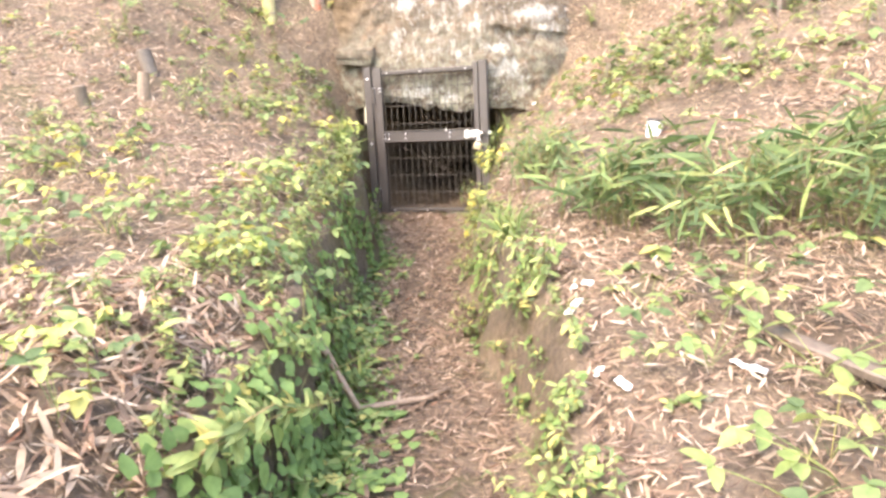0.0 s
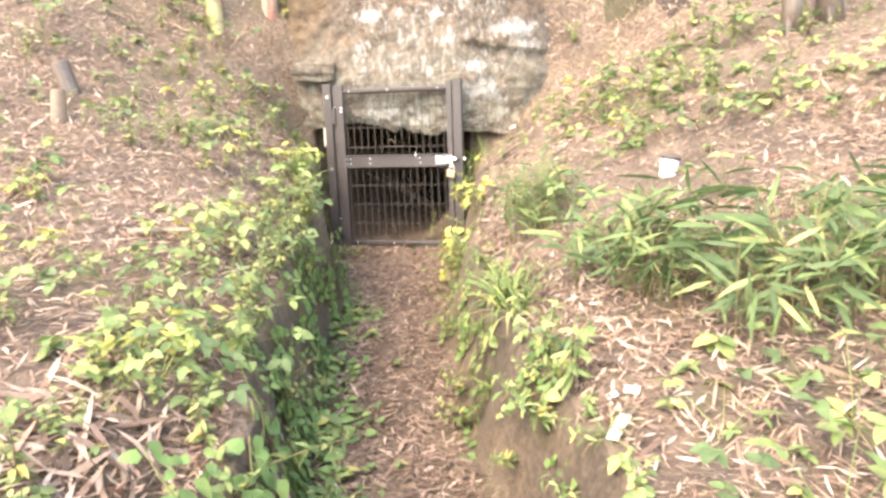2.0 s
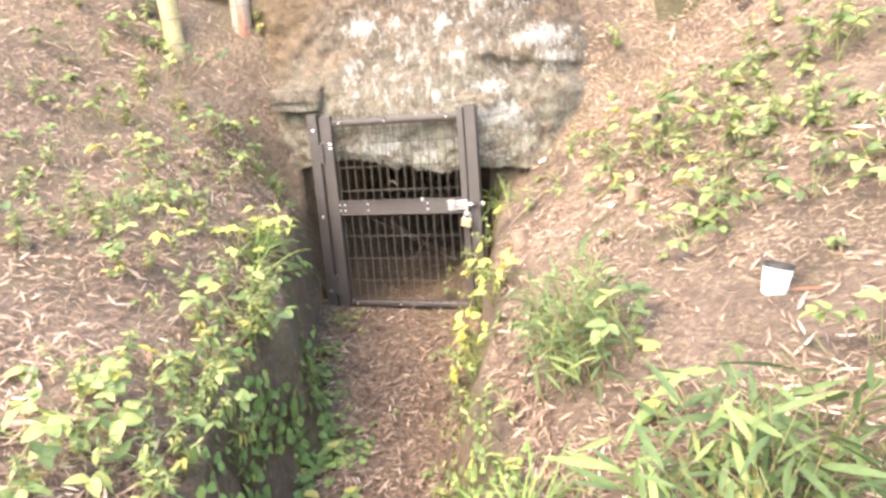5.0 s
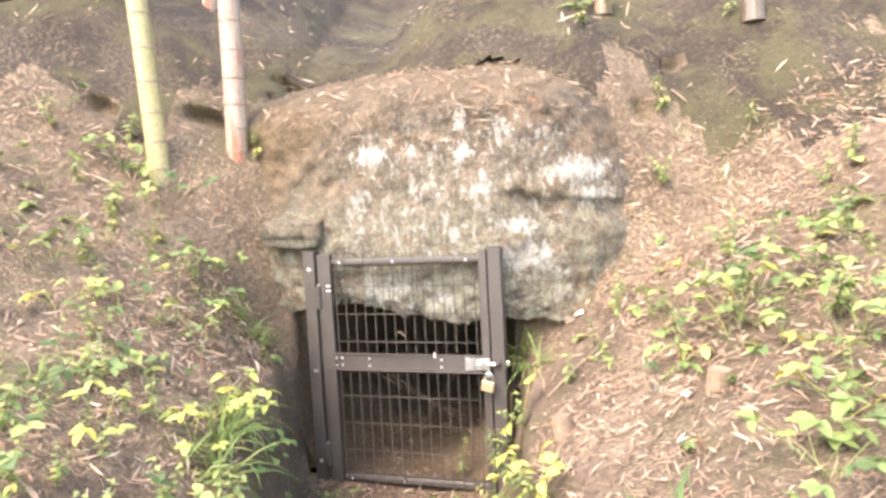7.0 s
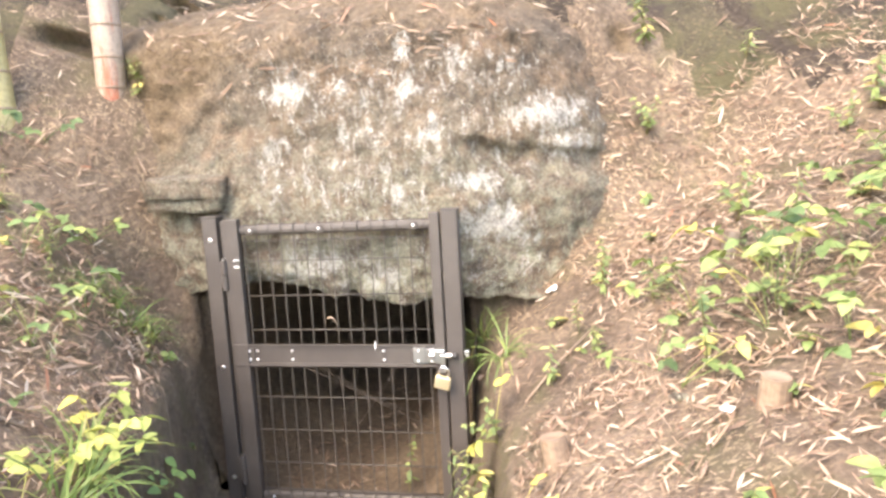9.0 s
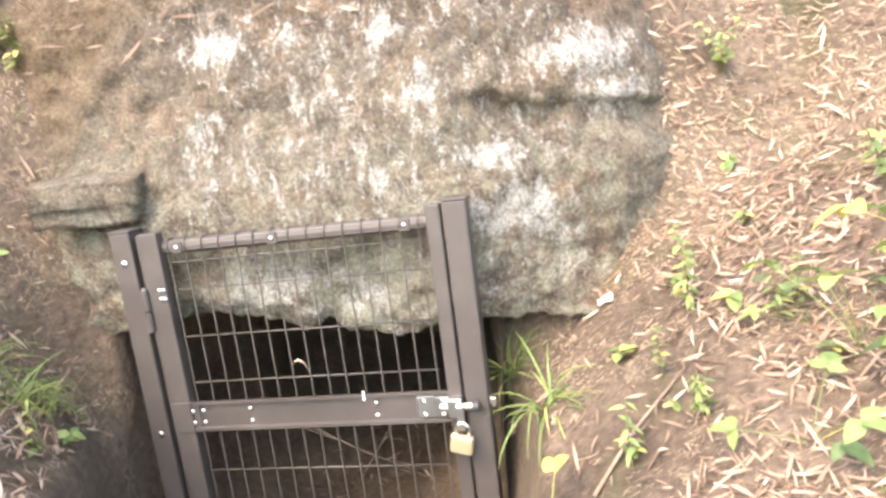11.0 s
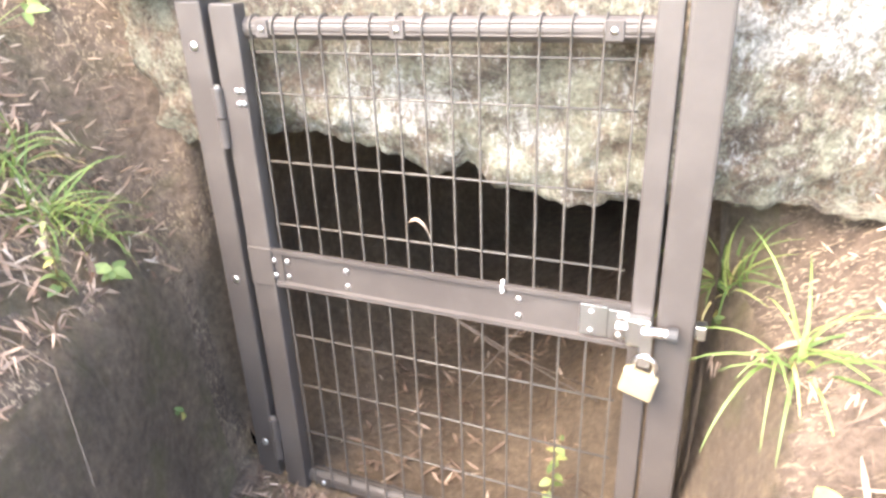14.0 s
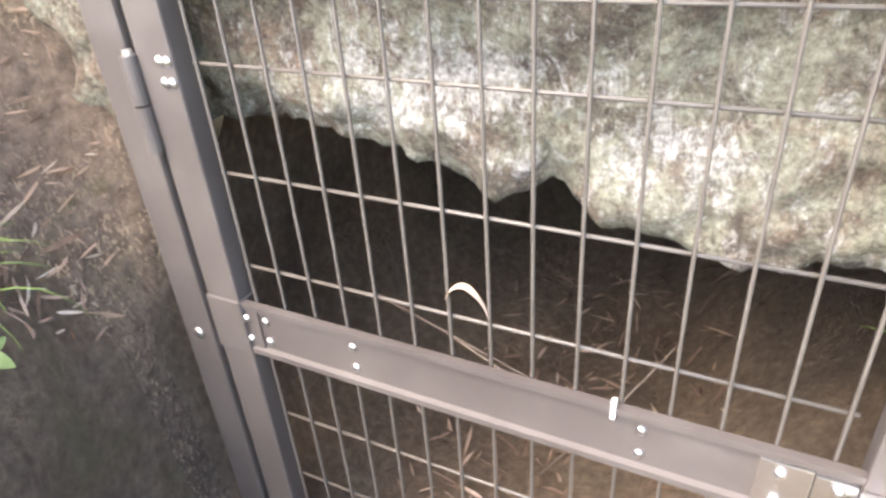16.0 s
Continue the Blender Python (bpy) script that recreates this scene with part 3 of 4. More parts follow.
    # plain white stands in for the light this metal clip reflects
    part("clip", box(0.1705, 0.1755, -0.0305, -0.0222, 0.75, 0.775, 0.001), WHITE, bar, "metal clip with its shine coloured white")
    # wires, bent round the rails at both ends
    pts = []
    for zc, sgn in ((1.214, 1), (0.125, -1)):
        hook = [(0.006 - 0.0238 * math.cos(a), zc + sgn * 0.0238 * math.sin(a)) for a in np.linspace(-0.7, 3.6, 12)]
        pts.append(hook)
    upright = [(-0.0135, 0.16)] + [(-0.0135, 1.17)]
    run = pts[1][::-1] + upright + pts[0]
    wire = mesh_of("upright_wire", rod([(0, y, z) for y, z in run], 0.0023, 6), WIRE, True)
    for k in range(15):
        part("upright_wire", wire, None, gate, at=Matrix.Translation((-0.328 + k * 0.0506, 0, 0)))
    cross = mesh_of("cross_wire", rod([(-0.336, 0.0, 0), (0.388, 0.0, 0)], 0.0024, 6), WIRE, True)
    for z in (0.16, 0.272, 0.41, 0.547, 0.82, 0.957, 1.094, 1.172):
        part("cross_wire", cross, None, gate, at=Matrix.Translation((0, -0.0092, z)))
    # latch
    latch = part("latch_plate", box(0.318, 0.366, -0.0265, -0.0222, 0.692, 0.752, 0.001), STEEL, gate, "bright zinc latch plate")
    part("strap", box(0.3675, 0.404, -0.0265, -0.0222, 0.692, 0.748, 0.001), STEEL, latch)
    for x, z in ((0.338, 0.738), (0.338, 0.7), (0.388, 0.738), (0.388, 0.7)):
        part("rivet", rv, None, latch, at=Matrix.Translation((x, -0.0265, z)) @ face)
    part("bolt_bar", rod([(0.385, -0.043, 0.728), (0.47, -0.043, 0.728)], 0.009, 12), STEEL, latch)
    part("bracket", box(0.404, 0.444, -0.055, -0.0305, 0.7, 0.752, 0.004), STEEL, latch)
    part("staple", box(0.428, 0.448, -0.0645, -0.0585, 0.668, 0.735, 0.002), STEEL, latch)
    part("stop", rod([(0.47, -0.045, 0.728), (0.487, -0.045, 0.728)], 0.014, 14), BLACK, latch, "black rubber stop")
    part("wing_bolt", box(0.512, 0.53, -0.005, 0.02, 0.712, 0.738, 0.003), STEEL, gate, "bright bolt on the post's flank")
    # the leaf hangs flush between the posts
    for piece in gate.children:
        if piece.name.split(".")[0] not in ("post", "jamb_strip", "wing_bolt"):
            piece.matrix_basis = Matrix.Translation((0, LEAF_BACK, LEAF_DROP)) @ piece.matrix_basis
    return gate


def build_padlock():
    # body about six centimetres wide
    lock = thing("padlock", "brass padlock hanging from the gate latch", "padlock", pose(0.438, -0.0615 + LEAF_BACK, 0.662 + LEAF_DROP, 6, 12, -6))
    bm = box(-0.024, 0.024, -0.008, 0.008, -0.047, -0.007, 0.004)
    body = part("body", bm, BRASS, lock, "brushed brass body")
    part("collar", lathe([(0.0065, 0), (0.0065, 0.002), (0.005, 0.003)], 12), BRASS, body, at=pose(-0.014, 0, -0.007))
    path = [(-0.0145, 0, -0.01), (-0.0145, 0, 0.008)] + [(-0.0145 * math.cos(a), 0, 0.008 + 0.0145 * math.sin(a)) for a in np.linspace(0.2, math.pi - 0.2, 9)] + [(0.0145, 0, 0.008), (0.0145, 0, -0.01)]
    lock.scale = (1.25,) * 3
    part("shackle", rod(path, 0.0035, 10), STEEL, lock, "bright steel shackle", True)


build_gate()
build_padlock()


# ---- plants ----
rng = random.Random(7)


def blade(length, width, fold=0.2, droop=0.25, rows=5, round_tip=0.0, bm=None, m=None):
    """A leaf along +y from its stalk, folded along the midrib."""
    bm = bm or bmesh.new()
    ring = []
    for i in range(rows + 1):
        t = i / rows
        w = width / 2 * (math.sin(math.pi * min(1, t ** (0.75 - 0.2 * round_tip))) ** (0.8 - 0.3 * round_tip) if i not in (0, rows) else 0.02)
        y, z = length * t, -droop * length * t * t
        row = [Vector((-w, y, z + fold * w)), Vector((0, y, z)), Vector((w, y, z + fold * w))]
        ring.append([bm.verts.new(m @ p if m else p) for p in row])
    for a, b in zip(ring, ring[1:]):
        bm.faces.new((a[0], a[1], b[1], b[0]))
        bm.faces.new((a[1], a[2], b[2], b[1]))
    return bm


def leaf_set(name, mat, sizes, **kw):
    return [mesh_of(name, blade(*sz, **kw), mat, True) for sz in sizes]


SASA = leaf_set("leaf", SASA_LEAF, ((0.15, 0.019), (0.12, 0.017), (0.18, 0.021)), fold=0.25, droop=0.16, rows=6)
FINE = leaf_set("leaf", SASA_LEAF, ((0.11, 0.011), (0.09, 0.01)), fold=0.25, droop=0.45, rows=4)


def stem_path(r, height, lean, bend=0.5):
    a = r.uniform(0, 2 * math.pi)
    return [Vector((math.cos(a) * lean * (k / 4) ** (1 + bend), math.sin(a) * lean * (k / 4) ** (1 + bend), height * k / 4 - 0.02 * (k == 0))) for k in range(5)], a


LEAF_SHAPES = {"small": (((0.036, 0.022), (0.045, 0.024), (0.03, 0.021)), 0.2, 0.2, 0.4), "slim": (((0.06, 0.018), (0.05, 0.015)), 0.3, 0.35, 0.0), "broad": (((0.07, 0.05), (0.06, 0.044)), 0.25, 0.22, 0.5), "ivy": (((0.042, 0.036), (0.034, 0.03), (0.05, 0.04)), 0.2, 0.15, 0.8)}


def add_leaf(bm, shape, r, p, yaw, pitch, roll=0, scale=1.0):
    """One more leaf in the mesh of a sprig."""
    sizes, fold, droop, tip = LEAF_SHAPES[shape]
    ln, wd = r.choice(sizes)
    m = Matrix.Translation(p) @ Euler((pitch, roll, yaw), "ZYX").to_matrix().to_4x4() @ Matrix.Scale(scale, 4)
    blade(ln, wd, fold, droop, 4, tip, bm, m)


def put_leaf(parent, mesh, p, yaw, pitch, roll=0, scale=1.0):
    part("leaf", mesh, None, parent, at=Matrix.Translation(p) @ Euler((pitch, roll, yaw), "ZYX").to_matrix().to_4x4() @ Matrix.Scale(scale, 4))


def trifoliate(seed, leaf, stems, h, label, group):
    """Compound leaves of three leaflets, each on its own stalk from the root."""
    r = random.Random(seed)
    herb = thing("herb", label, "plant", group=group)
    for s in range(stems):
        path, a = stem_path(r, h * r.uniform(0.45, 1.1), r.uniform(0.06, 0.22))
        bm = rod(path, 0.0019, 5, None, 0.6)
        tip = path[-1]
        for d in (-1.35, 0.0, 1.35):
            yaw = a - math.pi / 2 + d + r.uniform(-0.3, 0.3)
            k = r.uniform(0.7, 1.1) * (1 if d == 0 else 0.86)
            m = Matrix.Translation(tip + Vector((0, 0, r.uniform(0, 0.004)))) @ Euler((r.uniform(-0.6, 0.35), r.uniform(-0.5, 0.5), yaw), "ZYX").to_matrix().to_4x4()
            blade(0.075 * k, 0.05 * k * r.uniform(0.85, 1.1), 0.25, r.uniform(0.1, 0.35), 5, 0.5, bm, m)
        part("leaf", bm, leaf, herb, smooth=True)
    return herb


def upright(seed, shape, h, label, group, per=9, stems=1):
    r = random.Random(seed)
    herb = thing("leafy_stalk", label, "plant", group=group)
    for s in range(stems):
        path, a = stem_path(r, h * r.uniform(0.7, 1.1), r.uniform(0.03, 0.12))
        part("stem", rod(path, 0.0025, 5, None, 0.5), STEM, herb, smooth=True)
        bm = bmesh.new()
        for k in range(per):
            t = 0.25 + 0.75 * k / per
            i = min(int(t * 4), 3)
            p = path[i].lerp(path[i + 1], t * 4 - i)
            add_leaf(bm, shape, r, p, k * 2.4 + r.uniform(-0.4, 0.4), r.uniform(-0.2, 0.6), r.uniform(-0.3, 0.3), r.uniform(0.8, 1.2) * (1.1 - 0.4 * t))
        tagged(part("leaves", bm, SPRIG_LEAF, herb, smooth=True), kind="stuff")
    return herb


def seedling(seed, shape, label, group, count=6):
    r = random.Random(seed)
    herb = thing("seedling", label, "plant", group=group)
    part("stem", rod([(0, 0, -0.02), (0.004, 0.002, 0.03), (0.002, 0.006, 0.055)], 0.0018, 5), STEM, herb, smooth=True)
    bm = bmesh.new()
    for k in range(count):
        add_leaf(bm, shape, r, Vector((0.003, 0.004, 0.03 + 0.025 * (k / count))), k * 2.4 + r.uniform(-0.3, 0.3), r.uniform(-0.1, 0.6), 0, r.uniform(0.8, 1.3))
    tagged(part("leaves", bm, SPRIG_LEAF, herb, smooth=True), kind="stuff")
    return herb


def creeper(seed, label, group, count=13):
    """Leaves on a runner that lies along its x axis, facing +z."""
    r = random.Random(seed)
    herb = thing("creeper", label, "plant", group=group)
    path = [Vector((0.34 * (k / 6 - 0.5), 0.03 * math.sin(k * 1.3 + seed), 0.012)) for k in range(7)]
    part("stem", rod(path, 0.0018, 5), STEM, herb, smooth=True)
    bm = bmesh.new()
    for k in range(count):
        t = k / (count - 1) * 5.99
        i = int(t)
        p = path[i].lerp(path[i + 1], t - i) + Vector((0, r.uniform(-0.06, 0.06), r.uniform(0.0, 0.025)))
        add_leaf(bm, "ivy", r, p, r.uniform(0, 6.3), r.uniform(-0.1, 0.5), r.uniform(-0.3, 0.3), r.uniform(0.75, 1.25))
    tagged(part("leaves", bm, DARK_LEAF, herb, smooth=True), kind="stuff")
    return herb


def sasa(seed, label, group, stems=5, h=0.3, leaves=None):
    r = random.Random(seed)
    herb = thing("bamboo_grass", label, "plant", group=group)
    for s in range(stems):
        path, a = stem_path(r, h * r.uniform(0.5, 1.1), r.uniform(0.05, 0.16), 0.8)
        off = Vector((r.uniform(-0.07, 0.07), r.uniform(-0.07, 0.07), 0))
        path = [p + off for p in path]
        part("stem", rod(path, 0.002, 5, None, 0.6), STEM, herb, smooth=True)
        for k in range(4):
            p = path[2].lerp(path[4], k / 4)
            put_leaf(herb, r.choice(leaves or SASA), p, a - math.pi / 2 + r.uniform(-1.5, 1.5), r.uniform(0.0, 1.15), r.uniform(-0.6, 0.6), r.uniform(0.6, 1.1))
    return herb


def long_blade(bm, base, a, length, width, lift, r):
    prev = None
    side = Vector((-math.sin(a), math.cos(a), 0))
    p, ang = Vector(base), lift
    step = length / 6
    for k in range(7):
        w = width / 2 * (1 - (k / 6) ** 2.2) + 0.0003
        row = [bm.verts.new(p - side * w), bm.verts.new(p + side * w)]
        if prev:
            bm.faces.new((prev[0], prev[1], row[1], row[0]))
        prev = row
        p = p + step * Vector((math.cos(a) * math.cos(ang), math.sin(a) * math.cos(ang), math.sin(ang)))
        ang -= r.uniform(0.2, 0.42)


def tuft(seed, label, group, blades=26, length=0.22, width=0.006):
    r = random.Random(seed)
    g = thing("grass_tuft", label, "grass", group=group)
    for k in range(blades):
        bm = bmesh.new()
        a = r.uniform(0, 6.283)
        long_blade(bm, (r.gauss(0, 0.015), r.gauss(0, 0.015), -0.01), a, length * r.uniform(0.55, 1.15), width * r.uniform(0.7, 1.2), r.uniform(0.8, 1.45), r)
        part("blade", bm, GRASS, g, smooth=True)
    return g


def fern(label):
    r = random.Random(5)
    f = thing("fern", label, "fern")
    for k in range(5):
        a = k * 1.25 + 0.2
        path = [Vector((math.cos(a) * 0.2 * t, math.sin(a) * 0.2 * t, 0.16 * t - 0.11 * t * t)) for t in (0, 0.2, 0.4, 0.6, 0.8, 1.0)]
        frond = part("frond", rod(path, 0.0016, 5, None, 0.4), STEM, f, smooth=True)
        bm = bmesh.new()
        for j in range(11):
            t = 0.2 + 0.78 * j / 10
            p = path[min(int(t * 5), 4)].lerp(path[min(int(t * 5), 4) + 1], t * 5 - min(int(t * 5), 4))
            for sg in (-1, 1):
                blade(0.075 * (1.1 - t), 0.014, 0.1, 0.2, 3, 0, bm, Matrix.Translation(p) @ Euler((0, 0, a - math.pi / 2 + sg * 1.2)).to_matrix().to_4x4())
        part("leaflets", bm, LEAF, frond, smooth=True)
    return f


G_L, G_S, G_W = "herbs on the banks", "small seedlings", "creepers on the trench wall"
KINDS = {
    "tri": [trifoliate(11 + k, LEAF, 4 + k % 3, 0.13 + 0.018 * k, "trailing herb with broad yellow-green leaves on the bank", G_L) for k in range(7)],
    "gold": [trifoliate(31 + k, YELLOW_LEAF, 3 + k, 0.16, "herb with yellowed broad leaves on the bank", G_L) for k in range(3)],
    "stalk": [upright(41, "slim", 0.3, "upright stalk with narrow pale green leaves", "leafy stalks", 15), upright(43, "slim", 0.24, "upright stalk with narrow pale green leaves", "leafy stalks", 13), upright(42, "small", 0.22, "upright stalk with small green leaves", "leafy stalks", 14), upright(44, "small", 0.2, "bushy stalks with small yellow-green leaves", "leafy stalks", 13, 3), upright(45, "slim", 0.24, "bushy stalks with narrow pale green leaves", "leafy stalks", 14, 3)],
    "seed": [seedling(51, "small", "small green seedling among dry leaves", G_S), seedling(52, "small", "small green seedling among dry leaves", G_S, 8), seedling(53, "broad", "broad-leaved green seedling among dry leaves", G_S, 5)],
    "creep": [creeper(61 + k, "dark green creeper on the trench wall", G_W, 15 + k) for k in range(3)],
    "sasa": [sasa(71 + k, "bamboo grass clump with long green blades", "bamboo grass on the bank", 5 + k % 3) for k in range(4)],
    "dwarf": [sasa(171 + k, "dense low clump of fine dark green bamboo grass", "bamboo grass on the bank", 10, 0.27, FINE) for k in range(2)],
    "tuft": [tuft(81, "arching green grass tuft", "grass tufts", 26, 0.22), tuft(82, "fine upright green grass tuft", "grass tufts", 34, 0.17, 0.004)],
}
USED = {}


def plant(kind, u, v, scale=1.0, lean=0.5, sink=0.005, which=None):
    """One plant rooted in the ground, leaning out from steep faces."""
    p, nrm = land_frame(u, v)
    up = Vector((0, 0, 1)).lerp(Vector(nrm), lean).normalized()
    rot = up.to_track_quat("Z", "Y").to_matrix().to_4x4() @ Matrix.Rotation(rng.uniform(0, 6.283), 4, "Z")
    models = KINDS[kind]
    k = rng.randrange(len(models)) if which is None else which
    m = Matrix.Translation(Vector(p) - Vector(nrm) * sink) @ rot
    if (kind, k) not in USED:
        USED[(kind, k)] = True
        models[k].matrix_basis = m
        models[k].scale = (scale,) * 3
        return models[k]
    ob = copy_thing(models[k], m)
    ob.scale = (scale,) * 3
    return ob


def sow(kinds, count, u0, u1, v0, v1, lo=0.8, hi=1.2, lean=0.4, patchy=0.0, seed=0):
    made = tries = 0
    while made < count and tries < count * 30:
        tries += 1
        u, v = rng.uniform(u0, u1), rng.uniform(v0, v1)
        if patchy and float(fbm(u * 1.7 + seed, v * 1.7, 90)) < patchy - 0.3:
            continue
        plant(rng.choice(kinds), u, v, rng.uniform(lo, hi), lean)
        made += 1


# thick growth along one bank, thinning out towards the rock
sow(["tri", "stalk", "stalk", "tri", "seed"], 62, -0.7, -0.44, -4.3, -2.2, 0.45, 0.75, 0.45)
sow(["tri", "tri", "tri", "stalk", "gold", "seed", "stalk", "seed"], 62, -1.6, -0.62, -4.1, -2.1, 0.45, 0.8, 0.3, 0.24)
sow(["tri", "stalk", "seed"], 50, -2.8, -1.4, -3.9, -1.9, 0.65, 1.0, 0.3, 0.22)
sow(["stalk", "stalk", "stalk", "tri"], 36, -0.56, -0.42, -2.5, -1.15, 0.55, 0.9, 0.5)
sow(["seed", "stalk", "seed", "stalk", "tri"], 60, -1.9, -0.6, -1.9, 0.1, 0.45, 0.75, 0.3, 0.2)
sow(["seed", "tri", "stalk"], 44, -2.9, -1.2, -1.7, 0.4, 0.55, 0.95, 0.3)
sow(["stalk"], 24, -0.5, -0.4, -3.4, -1.3, 0.5, 0.8, 0.8)
sow(["stalk", "seed", "creep"], 16, -0.48, -0.34, -4.35, -3.0, 0.45, 0.7, 0.8)
GOLD = ((-0.58, -1.05), (-0.58, -1.18), (-0.62, -1.1), (-0.78, -1.31), (-1.19, -0.76), (-1.15, -0.68), (-0.58, -0.77), (-0.56, -0.85), (-0.53, -3.17), (-0.54, -3.32), (-0.6, -3.25), (-0.59, -2.07))
HERBS = ((-0.91, -1.19), (-0.94, -1.04), (-1.0, -0.69), (-0.77, -0.27), (-0.97, -0.2), (-0.87, 0.12), (-1.35, 0.2), (-1.04, 0.24), (-1.17, 0.18), (-0.72, -2.38), (-0.66, -3.17), (-0.92, -2.67), (-0.98, -2.75), (-0.74, -2.9), (-1.44, -2.6), (-1.4, -2.85), (-0.47, -2.75), (-1.34, -0.49), (-1.11, -2.35))
CLUMPS = ((-0.99, -1.41), (-1.05, -1.32), (-0.93, -1.36), (-1.1, -1.45), (-0.66, -2.07), (-0.44, -1.5), (-0.42, -1.65), (-0.42, -2.35), (-0.9, -1.12), (-1.28, -0.37), (-1.12, -0.61), (-1.51, 0.08), (-1.34, 0.03), (-1.37, -0.97), (-1.01, -0.88), (-0.72, 0.44), (-1.36, 0.33))
for u, v in GOLD:
    plant("gold", u, v, rng.uniform(0.55, 0.8), 0.4)
for u, v in HERBS:
    plant("tri", u, v, rng.uniform(0.6, 0.9), 0.4)
for u, v in CLUMPS:
    plant("stalk", u, v, rng.uniform(0.6, 0.9), 0.3, which=rng.choice((3, 4)))
for u, v, s in ((-0.7, -0.08, 1.15), (-0.66, -0.02, 0.9), (-0.76, -0.04, 1.0), (-0.82, -0.1, 0.8), (-1.05, -1.15, 0.9), (-0.98, -1.05, 0.8), (-1.16, 0.0, 0.9), (-1.28, -0.4, 0.8), (-0.9, -0.55, 0.6)):
    plant("tuft", u, v, s, 0.5, which=1)
for u, v, s in ((-0.53, -1.1, 1.3), (-0.52, -1.0, 1.2), (-0.5, -1.22, 1.2), (-0.55, -0.92, 1.0)):
    plant("tuft", u, v, s, 0.6, which=0)
# small leaves thick at the foot of the wall
for k in range(84):
    v = rng.uniform(-3.9, -0.5)
    fl = float(trench(v)[0])
    plant(rng.choice(["creep", "creep", "seed"]), -fl + rng.uniform(-0.03, 0.1), v, rng.uniform(0.6, 0.95), 0.5, -0.003)
# wall of the trench
for k in range(96):
    v = rng.uniform(-4.2, -0.95)
    fl, tl, fr, tr = (float(q) for q in trench(v))
    plant("creep", -(fl + (tl - fl) * rng.uniform(-0.45, 0.7)), v, rng.uniform(0.75, 1.1), 1.0, -0.004)
for k in range(44):
    v = rng.uniform(-4.4, -1.1)
    fl, tl, fr, tr = (float(q) for q in trench(v))
    plant(rng.choice(["creep", "stalk", "seed"]), fr + (tr - fr) * rng.uniform(0.0, 1.0), v, rng.uniform(0.6, 0.95), 0.9)
for k in range(18):
    v = rng.uniform(-4.4, -3.2)
    fl, tl, fr, tr = (float(q) for q in trench(v))
    plant(rng.choice(["creep", "creep", "stalk"]), -(fl + (tl - fl) * rng.uniform(-0.1, 1.05)), v, rng.uniform(0.7, 1.1), 0.85)
for k in range(20):
    v = rng.uniform(-4.1, -2.7)
    fl, tl, fr, tr = (float(q) for q in trench(v))
    plant(rng.choice(["creep", "creep", "stalk"]), -(fl + (tl - fl) * rng.uniform(0.1, 0.95)), v, rng.uniform(0.6, 0.9), 0.9, -0.004)
# thin growth hanging on the other cut face
for k in range(46):
    v = rng.uniform(-4.3, -1.4)
    fl, tl, fr, tr = (float(q) for q in trench(v))
    plant(rng.choice(["stalk", "seed", "seed", "creep", "tuft"]), fr + (tr - fr) * rng.uniform(0.05, 1.1), v, rng.uniform(0.4, 0.7), 0.8)
for k in range(16):
    v = rng.uniform(-4.3, -3.1)
    fl, tl, fr, tr = (float(q) for q in trench(v))
    plant(rng.choice(["creep", "stalk"]), -(fl + (tl - fl) * rng.uniform(0.2, 1.0)), v, rng.uniform(0.45, 0.75), 0.8)
# round the foot of the gate
for u, v in ((-0.43, -0.02), (-0.37, -0.1), (-0.41, -0.1)):
    plant("creep", u, v, 0.5, 0.2, -0.003)
for u, v in ((0.23, -0.16), (0.12, -0.12), (-0.3, -0.12), (-0.26, -0.03), (0.34, -0.1), (-0.33, -0.2)):
    plant("seed", u, v, 0.6, 0.2)
# the other bank
for k in range(40):
    t = rng.random()
    u, v = 0.68 + 1.25 * t + rng.gauss(0, 0.07), -2.78 - 0.42 * math.sin(2.6 * t) + rng.gauss(0, 0.12)
    plant("sasa", u, v, rng.uniform(0.75, 1.05), 0.3)
for k in range(10):
    plant("sasa", rng.uniform(0.85, 1.35), rng.uniform(-3.35, -3.05), rng.uniform(0.65, 0.85), 0.3)
for u, v in ((0.66, -2.6), (0.72, -2.7), (0.6, -2.68), (0.8, -2.62), (0.7, -2.8), (1.36, -2.8), (1.42, -2.9)):
    plant("sasa", u, v, rng.uniform(0.65, 0.85), 0.3)
for u, v in ((0.55, -2.0), (0.6, -2.1), (0.53, -2.12), (0.66, -2.0), (0.62, -1.9), (0.56, -1.85), (0.67, -1.88), (0.6, -2.02), (0.57, -2.2), (0.64, -2.12)):
    plant("dwarf", u, v, rng.uniform(0.8, 1.0), 0.3)
for u, v, s in ((0.36, -2.6, 1.3), (0.38, -2.75, 1.2), (0.4, -2.5, 1.0), (0.36, -1.3, 0.8), (0.42, -0.75, 0.8)):
    plant("tuft", u, v, s, 0.7, which=0)
VINES = ((1.09, -0.6), (1.17, -0.84), (1.23, -0.78), (1.3, -1.16), (1.23, -1.41), (1.43, -0.81), (1.53, -0.88), (1.33, -0.71), (0.92, -0.84), (1.41, -1.17), (1.09, -1.46), (1.36, -0.65), (1.35, -1.17), (1.19, -1.43), (1.57, -0.92), (1.74, -0.61), (1.66, -0.54), (1.62, -1.88), (1.95, -2.0), (1.2, -2.3), (0.9, -3.3), (0.98, -3.72), (1.12, -3.79), (0.82, -4.07), (0.72, -4.1), (0.66, -3.4))
